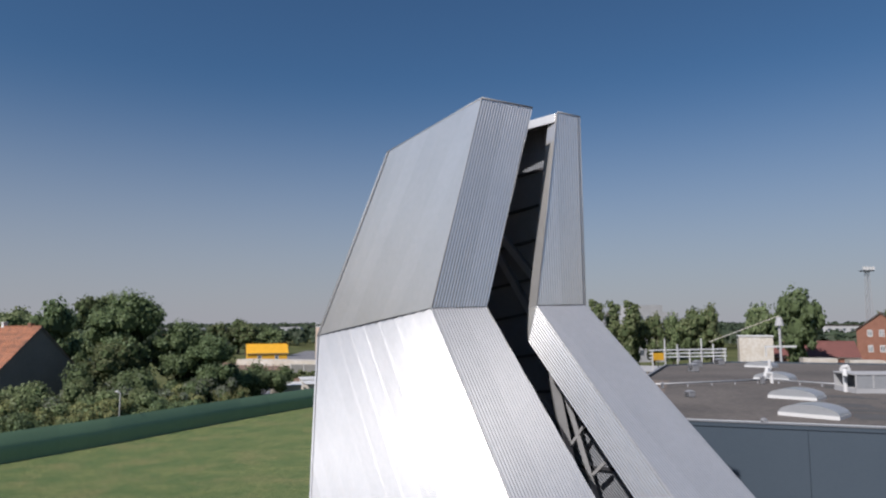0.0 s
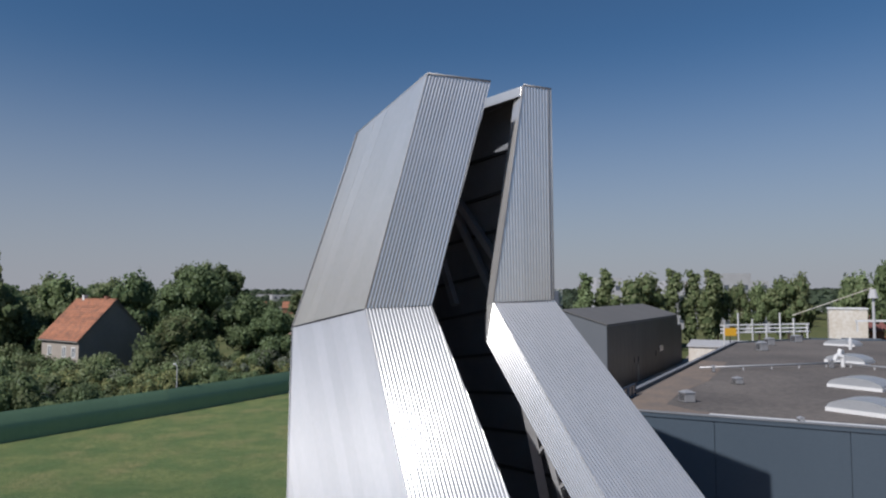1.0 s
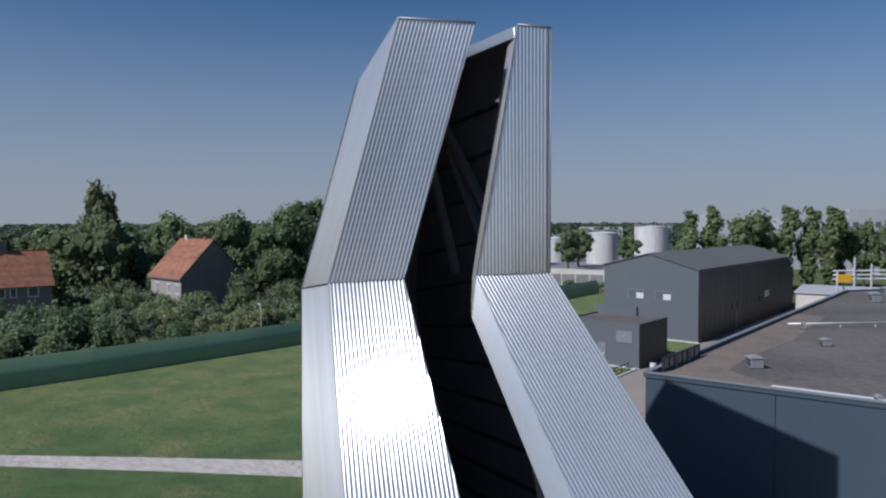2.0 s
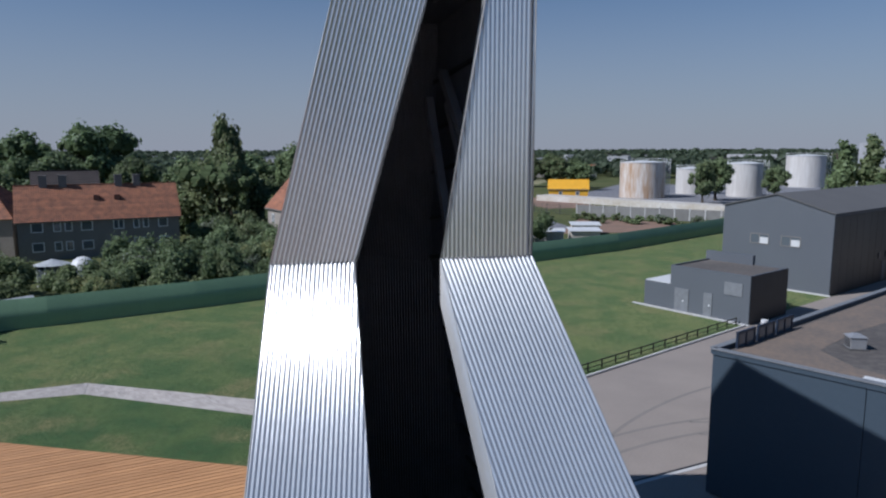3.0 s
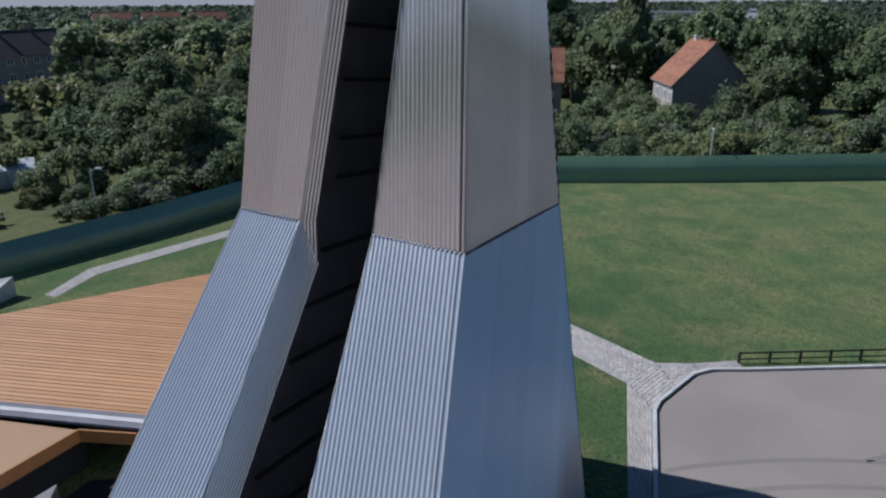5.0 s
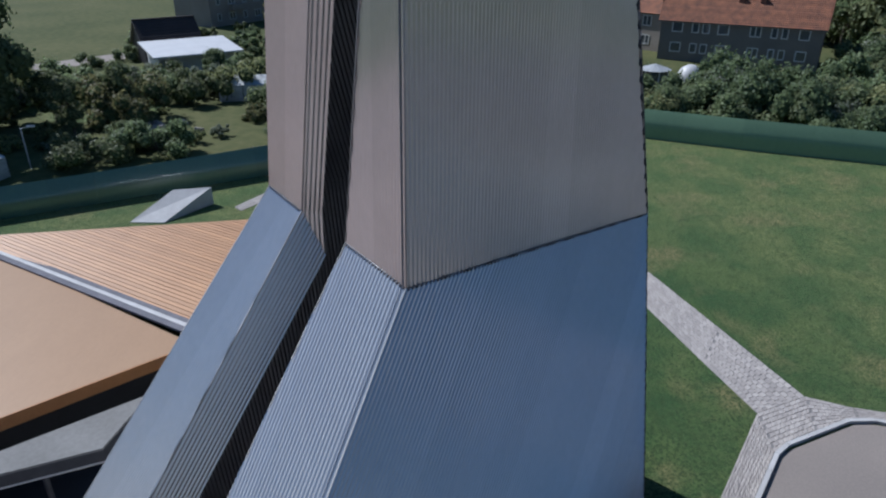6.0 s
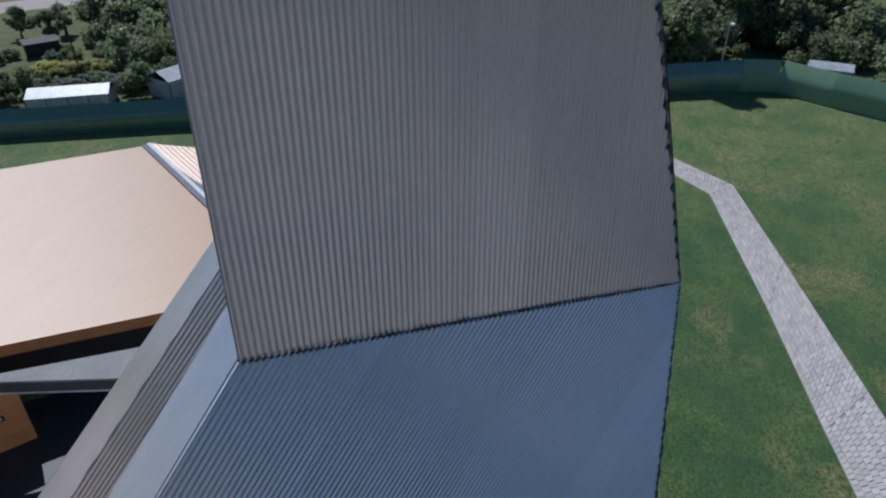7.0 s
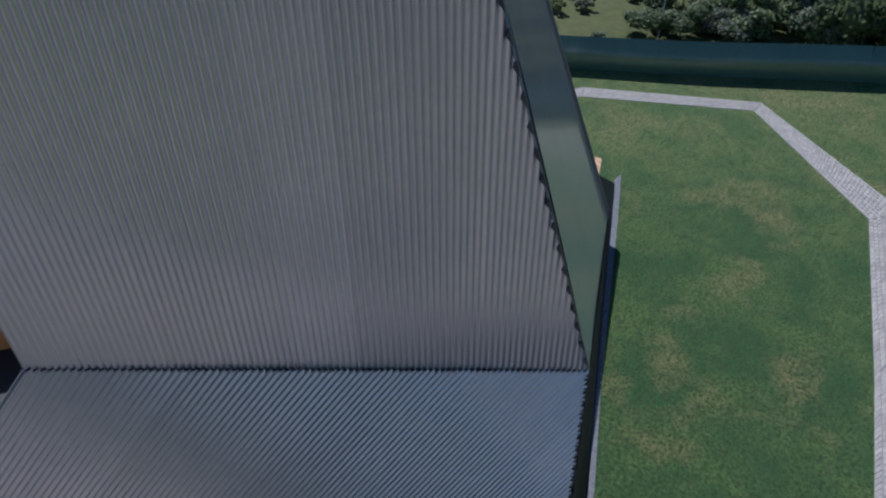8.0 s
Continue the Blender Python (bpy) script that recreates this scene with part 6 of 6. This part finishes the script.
for x, y, a in ((-540, 8, 97), (-528, 40, 97), (-514, 70, 97), (-470, 120, 80), (-430, 160, 60)):
    gabled("pink_house", pose(x, y, 0, 0, 0, a), 26, 11, 7, 12, M["plaster"], M["tile"], "far long pinkish house with red roof", rows=6)
gabled("grey_roofed_house", heading((-99, 74), (-93.5, 82.8)), 9.5, 9, 7.0, 11.2, M["plaster"], M["old_tile"], "plastered house with grey roof behind the row house", rows=12)

# ---- garden plots: lamp posts, greenhouses, sheds ----
def lamp_post(x, y, h):
    lp = thing("lamp_post", pose(x, y, 0, 0, 0, (x * 7) % 360), "slim grey lamp post behind the fence", "lamp post", "lamp posts")
    part("pole", cyl(bmesh.new(), (0, 0, 0), 0.06, h, 8), M["concrete"], lp)
    part("arm", barmesh((0, 0, h - 0.03), (0.7, 0, h + 0.06), 0.05, 0.05), M["concrete"], lp)
    part("lantern", boxes(((0.45, -0.1, h + 0.05), (1.0, 0.1, h + 0.18))), M["white"], lp)


for x, y, h in ((-31.9, 68.6, 4.6), (-49.6, 34.4, 4.4), (-37.4, -4.4, 3.2), (-43.2, 15.6, 4.2)):
    lamp_post(x, y, h)


def greenhouse(x, y, a, L, W, h, label):
    gh = thing("greenhouse", pose(x, y, 0, 0, 0, a), label, "greenhouse", "garden greenhouses")
    part("base", boxes(((0, 0, -0.05), (L, W, 0.25))), M["concrete"], gh)
    part("roof", slab([(0, 0, h * 0.7), (L, 0, h * 0.7), (L, W / 2, h), (0, W / 2, h)], 0.03), M["film"], gh)
    part("roof", slab([(0, W, h * 0.7), (L, W, h * 0.7), (L, W / 2, h), (0, W / 2, h)], 0.03), M["film"], gh)
    part("wall", boxes(((0, 0.0, 0.26), (L, 0.03, h * 0.69)), ((0, W - 0.03, 0.26), (L, W, h * 0.69)), ((0, 0.03, 0.26), (0.03, W - 0.03, h * 0.69)), ((L - 0.03, 0.03, 0.26), (L, W - 0.03, h * 0.69))), M["film"], gh)
    for i in range(5):
        part("rib", barmesh((L * i / 4, -0.02, 0.25), (L * i / 4, -0.02, h * 0.7), 0.05, 0.05), M["steel"], gh)


M["film"] = mat("milky_plastic_film", (0.56, 0.575, 0.58), 0.5, 0, (0.27, 0.285, 0.29), 1.5, 6, 0.8, 0.3, 4)
greenhouse(-31.3, -6.6, 163, 4.8, 2.8, 2.1, "small greenhouse of milky film beside the fence")
greenhouse(-25.9, -15.4, 120, 5.9, 2.6, 1.5, "small greenhouse of milky film with creased roof")
greenhouse(-50.6, 41.2, 82, 3.4, 1.6, 1.5, "low film-covered cold frame")
greenhouse(-58.6, 5.2, 95, 5.0, 4.2, 2.3, "pale film greenhouse among garden plots")
dome_ = thing("white_dome_shelter", pose(-64.2, 58.5, 0), "round white fabric shelter in a garden", "shelter")
bm = bmesh.new()
bmesh.ops.create_uvsphere(bm, u_segments=20, v_segments=10, radius=1.55)
bmesh.ops.scale(bm, vec=(1, 1, 1.15), verts=bm.verts[:])
bmesh.ops.translate(bm, vec=(0, 0, 0.4), verts=bm.verts[:])
bmesh.ops.bisect_plane(bm, geom=bm.verts[:] + bm.edges[:] + bm.faces[:], plane_co=(0, 0, 0), plane_no=(0, 0, -1), clear_outer=True)
part("cover", bm, M["white"], dome_, smooth=True)
bung = thing("garden_bungalow", heading((-69.5, -4.0), (-73.9, 4.2)), "small white bungalow with pale flat canopy", "house")
part("wall", boxes(((0, 0, -0.1), (9, 7, 2.9))), M["white"], bung)
part("roof", slab([(-0.8, -1.5, 3.0), (9.8, -1.5, 3.0), (9.8, 7.5, 3.6), (-0.8, 7.5, 3.6)], 0.2), M["white"], bung)
window(bung, pose(6.5, 0, 0.9), 1.4, 1.2)
lane = link("lane", strip([(-40, -52), (-62, -33.5), (-75.4, -22.2), (-87.2, -11.6), (-97, -4.0)], [(-44, -57), (-66.5, -38), (-80.4, -25.4), (-91.0, -14.2), (-101, -7.0)], -0.03), M["asphalt"])
tagged(lane, "pale lane behind the garden plots", "road", kind="structure")

meadow = link("garden_lawn", strip([(-71, -13), (-60, -17), (-51, -9)], [(-70, -5), (-62, -1), (-51.5, 0.5)], -0.045), M["lawn"])
tagged(meadow, "pale grassy clearing between garden plots", "lawn", kind="structure")
gabled("garden_house", heading((-80.0, -9.0), (-84.0, -2.5)), 7.5, 6.0, 2.6, 5.4, M["dark"], M["old_tile"], "dark timber garden house with steep roof", rows=9)
gz = thing("garden_pavilion", pose(-61.2, 53.0, 0), "small pale glazed garden pavilion with shallow roof", "shed")
for i in range(6):
    a = i / 6 * 2 * math.pi
    part("post", boxes(((math.cos(a) * 1.5 - 0.06, math.sin(a) * 1.5 - 0.06, -0.05), (math.cos(a) * 1.5 + 0.06, math.sin(a) * 1.5 + 0.06, 2.3))), M["frame_white"], gz)
part("roof", cyl(bmesh.new(), (0, 0, 2.3), 1.85, 0.55, 12, r2=0.15), M["film"], gz)
part("screen", cyl(bmesh.new(), (0, 0, -0.05), 1.42, 2.2, 12), M["pane"], gz)
rngd = random.Random(8)
for i in range(26):
    x, y = -47.5 + rngd.gauss(0, 1.6), 1.3 + rngd.gauss(0, 1.2)
    dbr = link("rubble_piece", boxes(((-0.4, -0.25, -0.15), (0.4, 0.25, 0.22)), m=pose(x, y, 0.05, rngd.uniform(-25, 25), rngd.uniform(-25, 25), rngd.uniform(0, 180)), bevel=0.04), M["plaster"])
    tagged(dbr, "pale broken piece of garden rubble", "rubble", "rubble heap")
for i in range(80):
    x, y = rngd.uniform(-72, -36), rngd.uniform(-28, 16)
    if (x + 31.5) * 0.886 + (y - 9) * 0.464 < -5 and math.hypot(x + 59, y - 8) > 5 and math.hypot(x + 72, y) > 6 and math.hypot(x + 33, y + 6) > 4 and math.hypot(x + 61, y + 8) > 10:
        plant(rngd.choice(("bush", "bush_light", "elder", "elder", "bush_grey")), x, y, rngd.uniform(0.6, 1.9))
for x, y, h, k in ((-63.1, 84.1, 5.6, "bush_dark"), (-68, 88, 6.2, "bush"), (-74, 90, 5.0, "bush_grey"), (-80, 92, 6.0, "bush_dark"), (-60, 80, 5.2, "bush"), (-66, 94, 7.0, "lime"), (-72, 97, 8.0, "oak"), (-78, 103, 8.0, "lime"), (-88, 100, 7.5, "oak"), (-90, 92, 6.0, "bush_dark"), (-64, 98, 8.5, "oak"), (-84, 108, 9.0, "lime"), (-56, 77, 5.0, "bush"), (-70, 82.5, 4.6, "bush_dark")):
    plant(k, x, y, h)
for i in range(34):
    x, y = rngd.uniform(-112, -76), rngd.uniform(-16, 13)
    if math.hypot(x + 72, y) > 8 and math.hypot(x + 82, y + 5.5) > 7:
        plant(rngd.choice(("bush", "bush_dark", "lime", "bush_light", "oak")), x, y, rngd.uniform(1.2, 3.4))

# ---- far garden plot: sheds, young trees, a leaning pole and flowering bushes ----
gabled("garden_shed", heading((-50.9, -31.4), (-48.3, -27.0)), 4.6, 3.4, 1.9, 3.0, M["dark"], M["felt"], "dark boarded garden shed with grey felt roof", rows=5)
low = thing("wood_store", heading((-37.3, -26.6), (-39.6, -25.0)), "low dark wood store with a sloping felt roof", "shed")
part("wall", boxes(((0, 0, -0.05), (2.9, 1.2, 1.1))), M["dark"], low)
part("roof", slab([(-0.15, -0.15, 1.18), (3.05, -0.15, 1.18), (3.05, 1.35, 1.4), (-0.15, 1.35, 1.4)], 0.06), M["felt"], low)
pole_ = thing("leaning_pole", Matrix(), "tall thin dark wooden pole leaning over the garden", "pole")
part("pole", tube((-34.9, -18.5, -0.1), (-36.6, -20.6, 5.6), 0.07), M["dark"], pole_, smooth=True)
for k, x, y, h, rad in (("birch", -41.8, -27.7, 3.2, 1.4), ("birch", -43.0, -33.0, 3.0, 1.2), ("birch", -45.2, -29.5, 3.0, 1.3), ("flowering", -34.4, -21.5, 1.5, 1.2), ("flowering", -33.4, -20.7, 1.2, 1.0), ("flowering", -34.9, -19.6, 1.4, 1.2),
                        ("flowering", -35.9, -17.6, 1.5, 1.3), ("flowering", -36.6, -16.2, 1.3, 1.1), ("bush_light", -31.0, -18.7, 1.0, 1.1), ("bush_grey", -32.0, -17.6, 0.9, 1.1), ("bush_grey", -32.8, -16.3, 1.1, 1.2), ("bush_light", -33.6, -15.2, 1.2, 1.1),
                        ("bush_grey", -33.2, -13.2, 1.6, 1.3), ("bush_grey", -32.2, -11.4, 1.8, 1.3), ("bush_light", -30.0, -17.2, 0.8, 0.9), ("bush_dark", -28.0, -19.3, 3.2, 1.9), ("bush", -40.6, -18.6, 3.4, 2.4), ("bush", -39.2, -16.0, 3.0, 2.2),
                        ("bush_light", -39.3, -23.4, 1.1, 0.9), ("bush", -42.6, -23.6, 1.6, 1.3), ("bush_light", -36.8, -28.2, 1.2, 1.0), ("bush", -35.3, -28.6, 1.5, 1.2), ("bush_light", -47.0, -36.5, 1.4, 1.3), ("bush_dark", -54.2, -30.0, 4.2, 2.6), ("bush", -53.0, -25.5, 4.6, 2.8)):
    plant(k, x, y, h, rad)
plant("birch", -47.8, 31.4, 6.6, 3.0)
plant("elder", -34.0, 68.6, 3.9, 1.9)
plant("bush_light", -35.6, 66.0, 3.0, 2.2)

# faint tyre marks on the asphalt yard
for cx, cy, rad, a0, a1 in ((22.0, 30.0, 21.0, 128, 170), (22.0, 30.0, 22.5, 126, 168), (-2.0, 62.0, 18.0, 296, 336), (-2.0, 62.0, 19.6, 296, 338), (30.0, 38.0, 27.5, 140, 172)):
    ea, eb = [], []
    for i in range(15):
        a = math.radians(a0 + (a1 - a0) * i / 14)
        ea.append((cx + math.cos(a) * rad, cy + math.sin(a) * rad))
        eb.append((cx + math.cos(a) * (rad + 0.22), cy + math.sin(a) * (rad + 0.22)))
    tagged(link("tyre_mark", strip(ea, eb, 0.0165), M["tyre"]), "faint dark curved tyre mark on asphalt", "tyre mark", "tyre marks on the yard", "structure")

# crowns that were never planted
for far, kinds in ((False, PROTO), (True, FAR_PROTO)):
    for kind, p in kinds.items():
        if (kind, far) not in used:
            for o in (*p.children_recursive, p):
                bpy.data.objects.remove(o)
